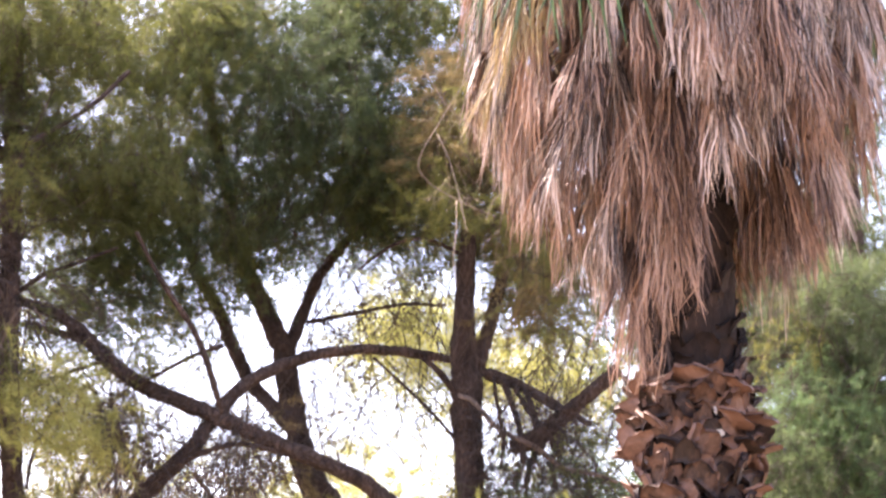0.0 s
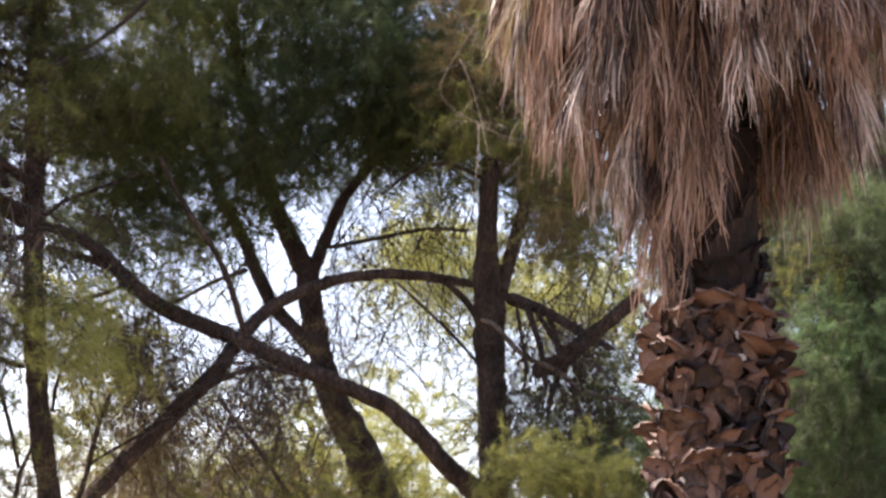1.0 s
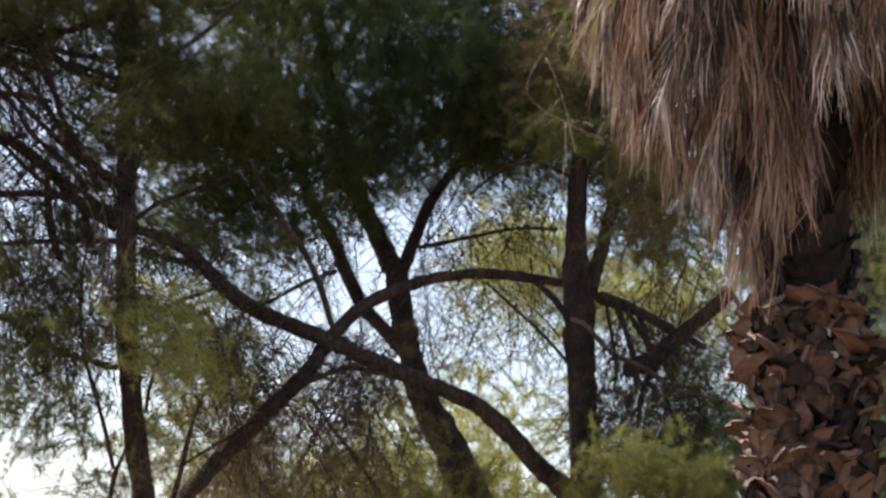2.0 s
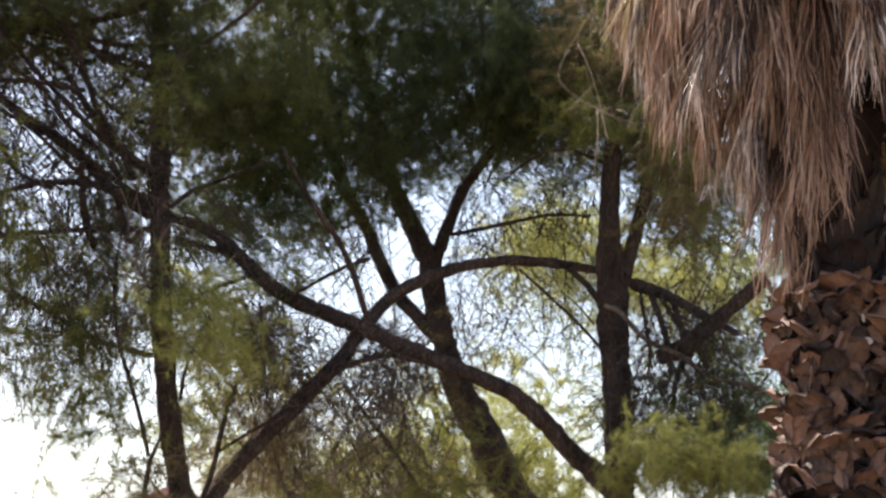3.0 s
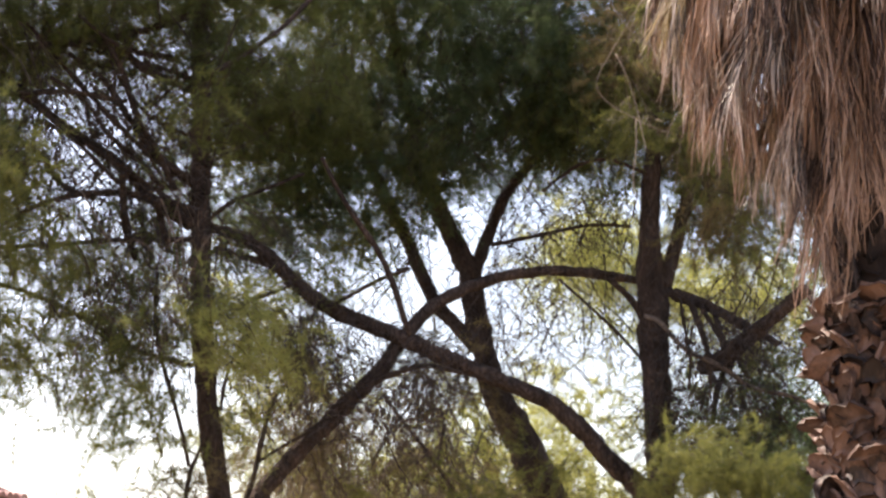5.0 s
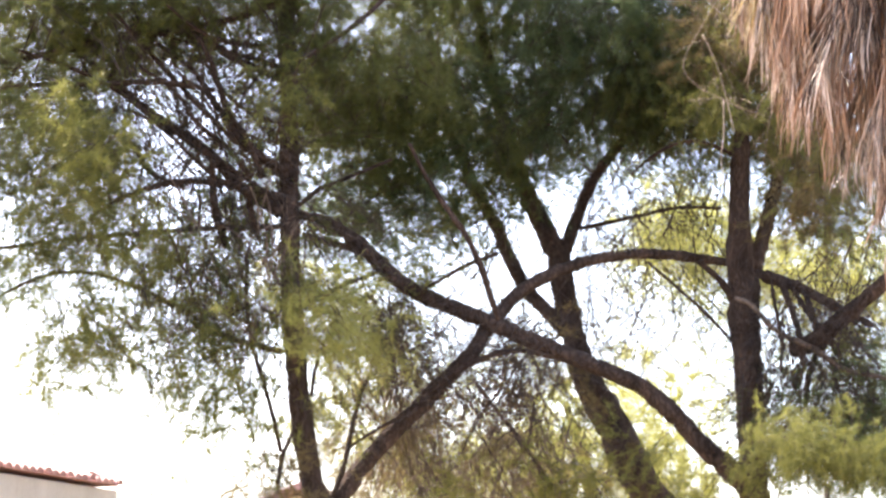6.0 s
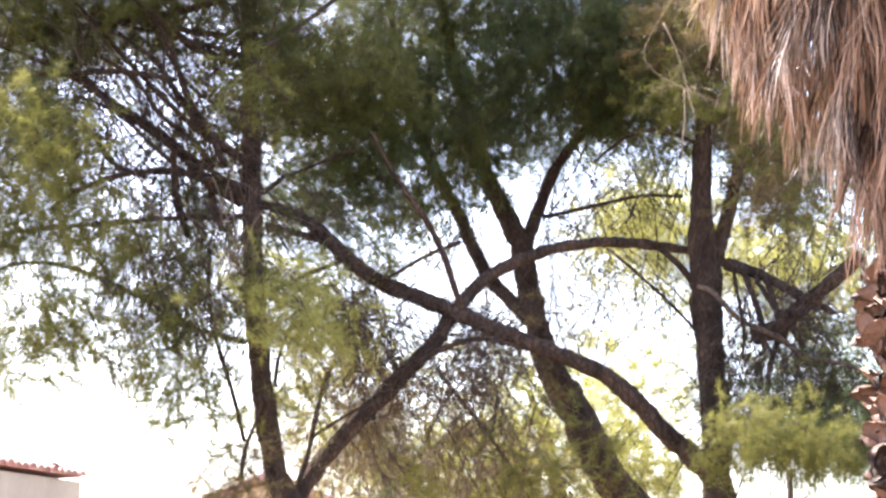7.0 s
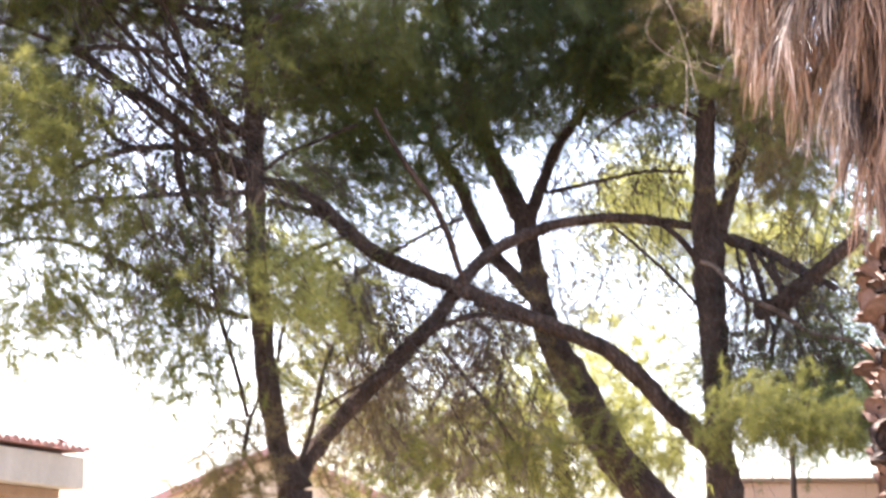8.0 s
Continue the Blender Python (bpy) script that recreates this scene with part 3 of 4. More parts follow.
limb(pine_c, "limb", [(1.80, 14.00, 4.47, 0.0579), (2.06, 13.83, 4.33, 0.0440), (2.33, 13.67, 4.14, 0.0348), (2.53, 13.50, 3.98, 0.0258)])
limb(pine_c, "limb", [(1.89, 13.80, 4.39, 0.0263), (1.96, 13.70, 4.14, 0.0261), (2.00, 13.60, 3.90, 0.0216), (2.00, 13.50, 3.67, 0.0172)])
limb(pine_c, "limb", [(2.08, 13.80, 4.30, 0.0263), (2.12, 13.65, 4.05, 0.0260), (2.14, 13.50, 3.80, 0.0215)])
limb(pine_c, "limb", [(1.98, 13.80, 4.34, 0.0176), (2.09, 13.70, 4.10, 0.0218), (2.19, 13.60, 3.95, 0.0173), (2.28, 13.50, 3.71, 0.0129)])
limb(pine_c, "limb", [(1.82, 13.80, 4.41, 0.0132), (1.83, 13.70, 4.19, 0.0131), (1.86, 13.60, 3.90, 0.0130), (1.83, 13.50, 3.62, 0.0086)])
limb(pine_c, "limb", [(2.16, 13.80, 3.85, 0.0263), (2.06, 13.65, 3.60, 0.0217), (2.01, 13.50, 3.36, 0.0172)])
limb(pine_c, "limb", [(2.27, 13.80, 3.78, 0.0219), (2.28, 13.65, 3.52, 0.0174), (2.35, 13.50, 3.24, 0.0129)])
limb(pine_c, "limb", [(-1.82, 13.3, 4.67, 0.0216), (-1.61, 13.37, 4.62, 0.0271), (-1.39, 13.43, 4.56, 0.0272), (-1.22, 13.5, 4.45, 0.0255)])
limb(pine_c, "limb", [(-1.21, 13.4, 4.4, 0.0145), (-1.49, 13.33, 4.28, 0.0162), (-1.74, 13.27, 4.15, 0.0143), (-2.01, 13.2, 4.05, 0.0107)])
limb(pine_c, "limb", [(1.62, 14.0, 5.46, 0.0151), (1.29, 13.97, 5.58, 0.0151), (1.02, 13.93, 5.51, 0.0132), (0.74, 13.9, 5.29, 0.0075)])
to_ground(pine_c, *(1.75, 14.0, 2.24, 0.125))
foliage(pine_c, [
    (1.76, 14.60, 6.74, 0.84, 1.40, 1.07, 800),
    (1.54, 14.60, 8.00, 1.16, 1.40, 0.60, 600),
    (2.30, 14.60, 5.33, 0.56, 0.90, 0.51, 40),
    (2.66, 14.30, 4.97, 0.50, 0.80, 0.41, 25),
    (2.24, 13.60, 3.40, 0.55, 0.70, 0.34, 90),
    (2.63, 13.80, 3.77, 0.39, 0.60, 0.35, 40),
    (2.05, 14.40, 5.82, 0.55, 0.70, 0.37, 260),
], needle_dark)
foliage(pine_c, [
    (1.47, 11.30, 2.82, 0.16, 0.50, 0.06, 150),
    (1.79, 11.40, 2.83, 0.29, 0.50, 0.07, 230),
    (2.13, 11.50, 2.76, 0.18, 0.50, 0.06, 110),
], needle_light, size=0.6)
foliage(pine_c, [
    (1.74, 11.80, 2.82, 0.30, 0.40, 0.08, 120),
    (2.18, 11.80, 2.79, 0.23, 0.40, 0.08, 120),
], needle_dark, size=0.65)
foliage(pine_c, [
    (2.45, 14.60, 5.45, 0.46, 0.60, 0.28, 220),
    (2.21, 14.60, 5.65, 0.37, 0.60, 0.19, 100),
], needle_dark)
foliage(pine_c, [
    (1.61, 13.40, 6.13, 0.30, 0.40, 0.47, 170),
    (1.87, 13.40, 5.76, 0.26, 0.40, 0.26, 80),
    (2.06, 13.30, 5.13, 0.25, 0.50, 0.25, 90),
    (1.62, 13.40, 6.60, 0.43, 0.40, 0.26, 150),
], needle_dry)
foliage(pine_c, [
    (2.22, 13.60, 3.38, 0.39, 0.60, 0.30, 115),
    (2.52, 13.60, 3.16, 0.30, 0.60, 0.26, 85),
    (2.03, 14.40, 3.39, 0.27, 0.40, 0.23, 25),
], needle_teal)
foliage(pine_c, [
    (1.57, 13.00, 6.13, 0.33, 0.30, 0.45, 55),
    (1.85, 13.00, 5.50, 0.25, 0.30, 0.37, 60),
    (2.10, 13.00, 5.01, 0.21, 0.30, 0.29, 80),
    (1.32, 13.20, 5.56, 0.29, 0.30, 0.17, 70),
], needle_light, size=0.8)
foliage(pine_a, [
    (-3.38, 12.40, 6.13, 0.28, 0.40, 0.35, 90),
    (-3.28, 12.40, 5.22, 0.14, 0.40, 0.35, 120),
    (-3.26, 12.30, 4.56, 0.20, 0.40, 0.20, 110),
    (-2.83, 12.50, 6.35, 0.52, 0.40, 0.14, 90),
    (-3.21, 12.60, 5.98, 0.20, 0.40, 0.08, 60),
], needle_light, size=0.85)
foliage(pine_a, [
    (-3.47, 12.90, 6.22, 0.29, 0.40, 0.33, 60),
    (-3.43, 12.80, 5.34, 0.16, 0.40, 0.41, 130),
    (-2.54, 13.00, 6.54, 0.62, 0.40, 0.17, 80),
    (-1.78, 13.40, 5.84, 0.26, 0.40, 0.38, 120),
], needle_dark)
bare_twigs(pine_a, [
    (-2.55, 12.80, 5.40, 0.75, 0.40, 0.60, 70),
], twig_bark, length=1.5, r=0.0085, droop=0.25)
bare_twigs(pine_a, [
    (-2.51, 12.80, 5.56, 1.06, 0.60, 0.85, 120),
    (-2.03, 12.80, 4.38, 0.90, 0.50, 0.45, 110),
    (-0.75, 13.20, 3.57, 0.71, 0.50, 0.38, 90),
    (-1.10, 13.30, 3.93, 0.38, 0.40, 0.25, 50),
    (-1.97, 12.70, 3.16, 0.20, 0.40, 0.40, 10),
    (-2.68, 12.40, 3.92, 0.87, 0.50, 0.43, 60),
    (-3.60, 12.40, 5.65, 0.59, 0.60, 0.99, 60),
], twig_bark)
bare_twigs(pine_a, [
    (-2.70, 12.80, 5.50, 0.65, 0.40, 0.55, 130),
], twig_bark, length=1.3, r=0.0042, droop=0.2)
bare_twigs(pine_b, [
    (0.69, 15.00, 4.58, 0.36, 0.50, 0.55, 95),
    (0.99, 15.00, 5.38, 0.57, 0.50, 0.29, 70),
    (-0.48, 14.80, 4.88, 0.56, 0.40, 0.42, 46),
    (0.29, 14.80, 2.96, 0.38, 0.40, 0.28, 30),
    (-0.10, 14.80, 6.19, 1.65, 0.80, 0.94, 120),
], twig_bark)
bare_twigs(pine_b, [
    (-0.60, 14.30, 3.22, 0.70, 0.60, 0.55, 190),
    (-2.20, 12.60, 4.30, 0.40, 0.40, 0.35, 60),
], dry_twig, r=0.006, droop=0.8)
foliage(pine_b, [
    (-1.21, 14.20, 5.36, 0.32, 0.50, 0.27, 90),
    (-0.83, 14.20, 5.27, 0.23, 0.50, 0.27, 70),
    (-1.65, 14.00, 5.12, 0.22, 0.40, 0.22, 80),
    (-1.39, 14.00, 5.69, 0.40, 0.40, 0.22, 60),
], needle_teal)
foliage(pine_b, [
    (-1.38, 14.20, 4.88, 0.27, 0.50, 0.23, 90),
    (0.10, 14.60, 5.89, 0.23, 0.50, 0.28, 170),
    (-0.63, 14.60, 6.22, 0.28, 0.50, 0.28, 130),
    (-0.28, 14.60, 5.51, 0.28, 0.40, 0.19, 90),
], needle_teal)
bare_twigs(pine_c, [
    (2.06, 13.60, 3.81, 0.43, 0.50, 0.43, 120),
    (2.43, 13.40, 3.96, 0.38, 0.50, 0.43, 70),
    (2.23, 14.20, 4.94, 0.54, 0.50, 0.59, 55),
    (1.28, 14.00, 4.52, 0.22, 0.50, 0.36, 20),
    (2.01, 13.60, 3.29, 0.52, 0.50, 0.35, 90),
], twig_bark)
bare_twigs(pine_a, [
    (-0.12, 13.80, 3.85, 0.48, 0.40, 0.31, 60),
    (-0.77, 13.60, 4.03, 0.48, 0.40, 0.26, 30),
], twig_bark)
foliage(pine_b, [
    (-0.12, 14.60, 3.94, 0.56, 0.60, 0.33, 80),
], needle_dry)
foliage(pine_a, [
    (-0.92, 13.60, 4.52, 0.48, 0.50, 0.26, 55),
    (-1.20, 13.60, 4.07, 0.35, 0.50, 0.26, 40),
], needle_light)

far_pine = thing("pine_tree", (2.55, 22.8, 0), "sunlit yellow-green pine standing behind the nearer trunks", "tree", "background pines")
limb(far_pine, "trunk", [(2.55, 22.8, -0.1, 0.15), (2.6, 22.8, 2, 0.13), (2.58, 22.8, 4.2, 0.1), (2.5, 22.8, 6.4, 0.04)])
# sun on the background crowns comes partly from this brightened colour
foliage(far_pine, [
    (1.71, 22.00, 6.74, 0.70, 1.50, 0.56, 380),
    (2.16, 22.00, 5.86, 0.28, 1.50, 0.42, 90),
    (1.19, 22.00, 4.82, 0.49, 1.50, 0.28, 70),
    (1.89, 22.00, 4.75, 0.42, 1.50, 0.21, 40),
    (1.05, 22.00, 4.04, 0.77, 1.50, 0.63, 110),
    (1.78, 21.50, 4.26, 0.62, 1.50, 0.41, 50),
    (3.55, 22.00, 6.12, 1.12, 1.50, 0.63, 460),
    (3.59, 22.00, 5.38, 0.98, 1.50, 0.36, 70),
], needle_painted_sun, size=1.5)
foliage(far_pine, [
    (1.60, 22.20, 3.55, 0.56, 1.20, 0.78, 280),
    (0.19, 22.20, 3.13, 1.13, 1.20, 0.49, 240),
], needle_painted_sun, size=1.5)
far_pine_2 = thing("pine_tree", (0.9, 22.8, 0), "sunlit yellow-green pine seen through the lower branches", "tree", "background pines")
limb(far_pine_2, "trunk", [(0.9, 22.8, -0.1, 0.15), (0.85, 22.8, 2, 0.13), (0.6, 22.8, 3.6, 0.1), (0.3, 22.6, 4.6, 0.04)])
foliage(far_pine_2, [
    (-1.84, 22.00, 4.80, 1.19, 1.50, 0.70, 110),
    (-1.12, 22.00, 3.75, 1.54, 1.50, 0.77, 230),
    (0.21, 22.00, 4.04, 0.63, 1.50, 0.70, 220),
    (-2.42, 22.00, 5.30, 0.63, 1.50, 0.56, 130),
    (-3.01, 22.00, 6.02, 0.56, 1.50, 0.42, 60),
], needle_painted_sun, size=1.5)
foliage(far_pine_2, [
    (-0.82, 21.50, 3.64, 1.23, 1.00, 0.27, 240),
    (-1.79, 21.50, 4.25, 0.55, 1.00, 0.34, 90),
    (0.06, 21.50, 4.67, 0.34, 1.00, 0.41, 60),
], needle_painted_sun, size=1.4)
far_pine_3 = thing("pine_tree", (6.6, 18.0, 0), "bushy bluish-green pine beyond the palm", "tree", "background pines")
limb(far_pine_3, "trunk", [(6.6, 18, -0.1, 0.2), (6.5, 18, 2, 0.16), (6.4, 18, 5, 0.12), (6.3, 18, 9, 0.06)])
foliage(far_pine_3, [
    (5.83, 18.00, 5.53, 1.09, 1.50, 0.80, 420),
    (5.09, 17.00, 3.95, 1.08, 1.50, 0.97, 560),
    (5.81, 19.50, 6.25, 1.12, 1.50, 0.81, 330),
    (6.63, 18.00, 4.82, 1.14, 2.00, 1.72, 1200),
    (7.20, 19.00, 7.95, 1.51, 2.00, 1.51, 900),
    (5.16, 19.00, 6.38, 0.91, 1.50, 0.54, 260),
], needle_teal, size=1.4)
foliage(far_pine_3, [
    (5.48, 16.50, 4.71, 0.21, 0.40, 0.21, 14),
    (5.11, 16.80, 5.49, 0.48, 0.80, 0.32, 30),
], needle_light)
foliage(far_pine_3, [
    (5.41, 17.00, 5.60, 0.81, 1.00, 0.65, 200),
    (3.97, 18.00, 5.87, 0.80, 1.00, 0.52, 60),
], needle_teal, size=1.3)
foliage(far_pine_3, [
    (5.63, 18.60, 3.62, 0.53, 1.00, 0.65, 620),
    (6.34, 18.80, 4.08, 0.54, 1.00, 0.72, 620),
    (5.72, 18.60, 2.84, 0.83, 1.00, 0.53, 500),
    (6.26, 19.20, 4.89, 0.55, 1.00, 0.43, 300),
    (4.57, 19.00, 3.84, 0.73, 1.00, 0.73, 360),
    (3.82, 19.00, 3.95, 0.42, 1.00, 0.36, 130),
    (6.67, 18.80, 3.22, 0.72, 1.00, 0.96, 500),
], needle_teal_lit, size=1.4)
foliage(far_pine_3, [
    (5.36, 16.40, 4.51, 0.47, 0.50, 0.26, 220),
    (5.28, 16.60, 4.99, 0.26, 0.50, 0.11, 50),
    (5.57, 16.40, 3.97, 0.26, 0.50, 0.31, 110),
    (5.10, 16.80, 3.58, 0.27, 0.50, 0.32, 80),
], needle_teal_lit, size=1.1)
foliage(far_pine_3, [
    (5.65, 18.50, 7.10, 0.65, 1.00, 0.47, 380),
    (5.06, 18.50, 6.70, 0.41, 1.00, 0.35, 200),
    (6.13, 18.50, 6.53, 0.53, 1.00, 0.35, 300),
    (5.78, 18.50, 6.01, 0.41, 1.00, 0.24, 160),
], needle_teal, size=1.3)
bare_twigs(far_pine_3, [
    (5.26, 16.60, 5.23, 0.69, 0.80, 0.69, 90),
    (5.02, 16.40, 3.87, 0.68, 0.80, 0.78, 60),
], twig_bark)
limb(far_pine_3, "limb", [(3.97, 17.0, 5.16, 0.0184), (4.7, 17.12, 5.29, 0.0255), (5.32, 17.24, 5.37, 0.0326), (5.95, 17.36, 5.36, 0.0375), (6.59, 17.48, 5.31, 0.0473), (7.59, 17.6, 5.14, 0.0618)])
foliage(far_pine_3, [
    (6.84, 18.00, 9.68, 0.92, 1.00, 0.92, 420),
    (5.59, 16.50, 5.85, 0.63, 0.80, 0.42, 120),
], needle_teal, size=1.3)


# ---- palm ----
PALM = Vector((1.86, 7.5, 0))
palm = thing("fan_palm", PALM, "fan palm with hanging dead fronds over reddish leaf bases", "palm tree")
tv, tf = tube([(0, 0, -0.1, 0.34), (0, 0, 0.4, 0.27), (0, 0, 2.0, 0.22), (0.01, 0, 3.4, 0.2), (0.03, 0, 4.6, 0.19), (0.04, 0, 5.5, 0.16)], 20, 0.15, 6)
part("trunk", mesh_of("palm_trunk", tv, tf, shaded_core, True), palm)


def boot_mesh(seed, mat=None):
    """A cut leaf base: broad and clasping below, narrowing to a torn stub that stands off the trunk. x: outwards, z: up."""
    rng = np.random.RandomState(seed)
    rows, cols = 6, 5
    verts = []
    long, wide = 0.12 + 0.05 * rng.rand(), 0.085 + 0.035 * rng.rand()
    out = 0.03 + 0.04 * rng.rand()
    skew = (rng.rand() - 0.5) * 0.12
    for layer in (0, 1):
        for i in range(rows):
            s = i / (rows - 1)
            half = wide * (1 - 0.42 * s ** 1.6) * (1 + 0.1 * (rng.rand() - 0.5))
            for k in range(cols):
                u = 2 * k / (cols - 1) - 1
                x = 0.015 + out * s ** 1.4 - 0.05 * u * u * (1 - 0.5 * s) + (0.0 if layer == 0 else -(0.04 - 0.015 * abs(u)))
                z = long * s - 0.05 * (1 - s) * (1 - abs(u)) * -1 + (0.05 * (rng.rand() - 0.5) - 0.03 * abs(u) if i == rows - 1 else 0)
                verts.append((x, u * half + skew * s, z + 0.012 * (rng.rand() - 0.5)))
    faces = []
    n = rows * cols
    for i in range(rows - 1):
        for k in range(cols - 1):
            a = i * cols + k
            faces.append((a, a + 1, a + cols + 1, a + cols))
            faces.append((n + a, n + a + cols, n + a + cols + 1, n + a + 1))
    rim = [i * cols for i in range(rows)] + [(rows - 1) * cols + k for k in range(1, cols)] + [i * cols + cols - 1 for i in range(rows - 2, -1, -1)] + list(range(cols - 2, 0, -1))
    for i, a in enumerate(rim):
        b = rim[(i + 1) % len(rim)]
        faces.append((a, n + a, n + b, b))
    return mesh_of("leaf_base", verts, faces, mat or boot_skin, True)


boots = [boot_mesh(s) for s in range(10)]
shaded_boots = [boot_mesh(20 + s, shaded_core) for s in range(5)]
rng = np.random.RandomState(5)
for i in range(300):                # sparse low down, close-set above
    z = (0.1 + i * 0.06) if i < 30 else 1.9 + (i - 30) * 0.0044
    turn = (i * 0.618034) % 1
    a = -math.pi / 2 + ((turn - 0.5) * 3.7 if i % 6 else math.pi + (turn - 0.5) * 2.4) + rng.normal() * 0.06
    ob = part("leaf_base", boots[rng.randint(10)], palm)
    rad = 0.225 + 0.035 * rng.rand()
    tip = 0.9 if rng.rand() < 0.1 else 0.0          # some stubs have slumped outwards
    ob.matrix_basis = Matrix.Translation((rad * math.cos(a), rad * math.sin(a), z)) @ Euler((rng.normal() * 0.6, rng.normal() * 0.2 + 0.02 + tip, a + rng.normal() * 0.4)).to_matrix().to_4x4() @ Matrix.Diagonal((0.6 + 0.3 * rng.rand(), 0.5 + 0.45 * rng.rand(), 0.5 + 0.4 * rng.rand(), 1))
fibre = boot_mesh(70, torn_fibre)
for i in range(34):                 # pale torn fibre at the cut edges
    a, z = i * 2.39996 + rng.normal() * 0.3, 1.95 + 0.032 * i
    ob = part("fibre_tuft", fibre, palm, "pale torn fibre")
    ob.matrix_basis = Matrix.Translation((0.262 * math.cos(a), 0.262 * math.sin(a), z)) @ Euler((rng.normal() * 0.9, 0.1, a)).to_matrix().to_4x4() @ Matrix.Scale(0.1 + 0.12 * rng.rand(), 4)


def strip(verts, faces, path, widths, across):
    """A ribbon folded along its middle."""
    o = len(verts)
    for p, w in zip(path, widths):
        fold = np.cross(across, (0, 0, 1.0)) * w * 0.5
        verts += [p - across * w, p + fold, p + across * w]
    for i in range(len(path) - 1):
        a = o + 3 * i
        faces += [(a, a + 1, a + 4, a + 3), (a + 1, a + 2, a + 5, a + 4)]


def dead_frond(seed, mat, blade=0.95, reach=0.35, spread=0.2):
    """A folded, hanging fan leaf: a stalk from the trunk, then ribs that hang in a ragged bundle. Origin where the blade begins; x: outwards."""
    rng = np.random.RandomState(seed)
    verts, faces = [], []
    # stalk, back to the trunk
    for k in range(4):
        s = k / 3
        c = np.array((-reach * s, 0, 0.3 * s ** 0.7))
        for dy, dz in ((-0.013, 0), (0, 0.012), (0.013, 0), (0, -0.008)):
            verts.append(c + (0, dy * (1 + s), dz))
    for k in range(3):
        for j in range(4):
            a, b = 4 * k + j, 4 * k + (j + 1) % 4
            faces.append((a, b, b + 4, a + 4))
    bunches = 6
    for j in range(bunches):            # the blade has split into bunches whose ribs cling together towards their tips
        u = (j + 0.5) / bunches * 2 - 1
        whole = blade * (0.72 + 0.28 * math.cos(u * 1.1)) * (0.7 + 0.4 * rng.rand())
        side, outw, curl = u * spread + 0.03 * rng.normal(), 0.05 * (rng.rand() - 0.4), rng.normal() * 0.04
        for k in range(6):
            v = k / 2.5 - 1
            ln = whole * (0.74 + 0.3 * rng.rand())
            path = []
            for i in range(6):
                q = i / 5
                path.append(np.array((0.05 * math.sin(q * 2) + outw * q + curl * q * q + 0.012 * v * (1 - q) + 0.004 * rng.normal(),
                                      side * q ** 0.8 + 0.02 * u + 0.036 * v * (0.35 + 0.9 * q * (1 - 0.62 * q)) + 0.012 * rng.normal() * q, 0.03 * (1 - abs(u)) - ln * q)))
            w0 = 0.0022 + 0.0036 * rng.rand()
            turn = rng.rand() * math.pi
            across = np.array((math.cos(turn) * 0.7, math.sin(turn), 0))
            strip(verts, faces, path, [w0 * 0.8, w0, w0, w0 * 0.9, w0 * 0.7, 0.0008], across)
            if rng.rand() < 0.35:      # a loose thread split from the rib
                p0 = path[2]
                q = [p0, p0 + (rng.normal() * 0.03, rng.normal() * 0.04, -0.2 * ln), p0 + (rng.normal() * 0.05, rng.normal() * 0.07, -0.55 * ln)]
                strip(verts, faces, q, [0.0018, 0.0018, 0.0008], across)
    return mesh_of("frond", verts, faces, mat)


def live_frond(seed):
    rng = np.random.RandomState(seed)
    verts, faces = [], []
    for k in range(5):
        s = k / 4
        c = np.array((0.75 * s, 0, 0.35 * s - 0.15 * s * s))
        for dy, dz in ((-0.015, 0), (0, 0.012), (0.015, 0), (0, -0.01)):
            verts.append(c + (0, dy * (1.3 - 0.5 * s), dz))
    for k in range(4):
        for j in range(4):
            a, b = 4 * k + j, 4 * k + (j + 1) % 4
            faces.append((a, b, b + 4, a + 4))
    hub = np.array((0.75, 0, 0.2))
    for j in range(26):
        a = ((j + 0.5) / 26 * 2 - 1) * 1.9
        d = np.array((math.cos(a), math.sin(a), 0.1))
        ln = 0.75 * (0.8 + 0.2 * math.cos(a)) * (0.9 + 0.2 * rng.rand())
        path = [hub + d * ln * s + (0, 0, -0.5 * s ** 3 * (0.6 + 0.6 * rng.rand())) for s in (0, 0.25, 0.5, 0.75, 1)]
        strip(verts, faces, path, [0.004, 0.018, 0.022, 0.012, 0.001], np.array((-d[1], d[0], 0)))
    return mesh_of("green_frond", verts, faces, frond_green)


dead = [dead_frond(s, straw, 0.5 + 0.08 * (s % 5), 0.3 + 0.04 * (s % 3), 0.07 + 0.025 * (s % 4)) for s in range(12)]
grey = [dead_frond(20 + s, straw_grey, 0.5 + 0.08 * (s % 5), 0.3 + 0.04 * (s % 3), 0.07 + 0.025 * (s % 4)) for s in range(12)]
pale = [dead_frond(40 + s, straw_lit, 0.5 + 0.08 * s, 0.32, 0.12) for s in range(4)]
rng = np.random.RandomState(8)


def skirt_foot(a):
    """The height at which the skirt ends, by the direction round the trunk (0: south, east positive)."""
    stops = [(-3.2, 3.2), (-2.4, 3.45), (-1.8, 3.75), (-1.4, 3.7), (-1.15, 3.35), (-0.95, 2.9), (-0.6, 2.83), (-0.45, 3.1), (-0.2, 3.28), (-0.04, 3.45), (0.03, 3.78), (0.48, 3.78), (0.58, 3.35), (0.9, 3.3), (1.4, 3.4), (2.4, 3.3), (3.2, 3.2)]
    return float(np.interp(a, [s[0] for s in stops], [s[1] for s in stops]))


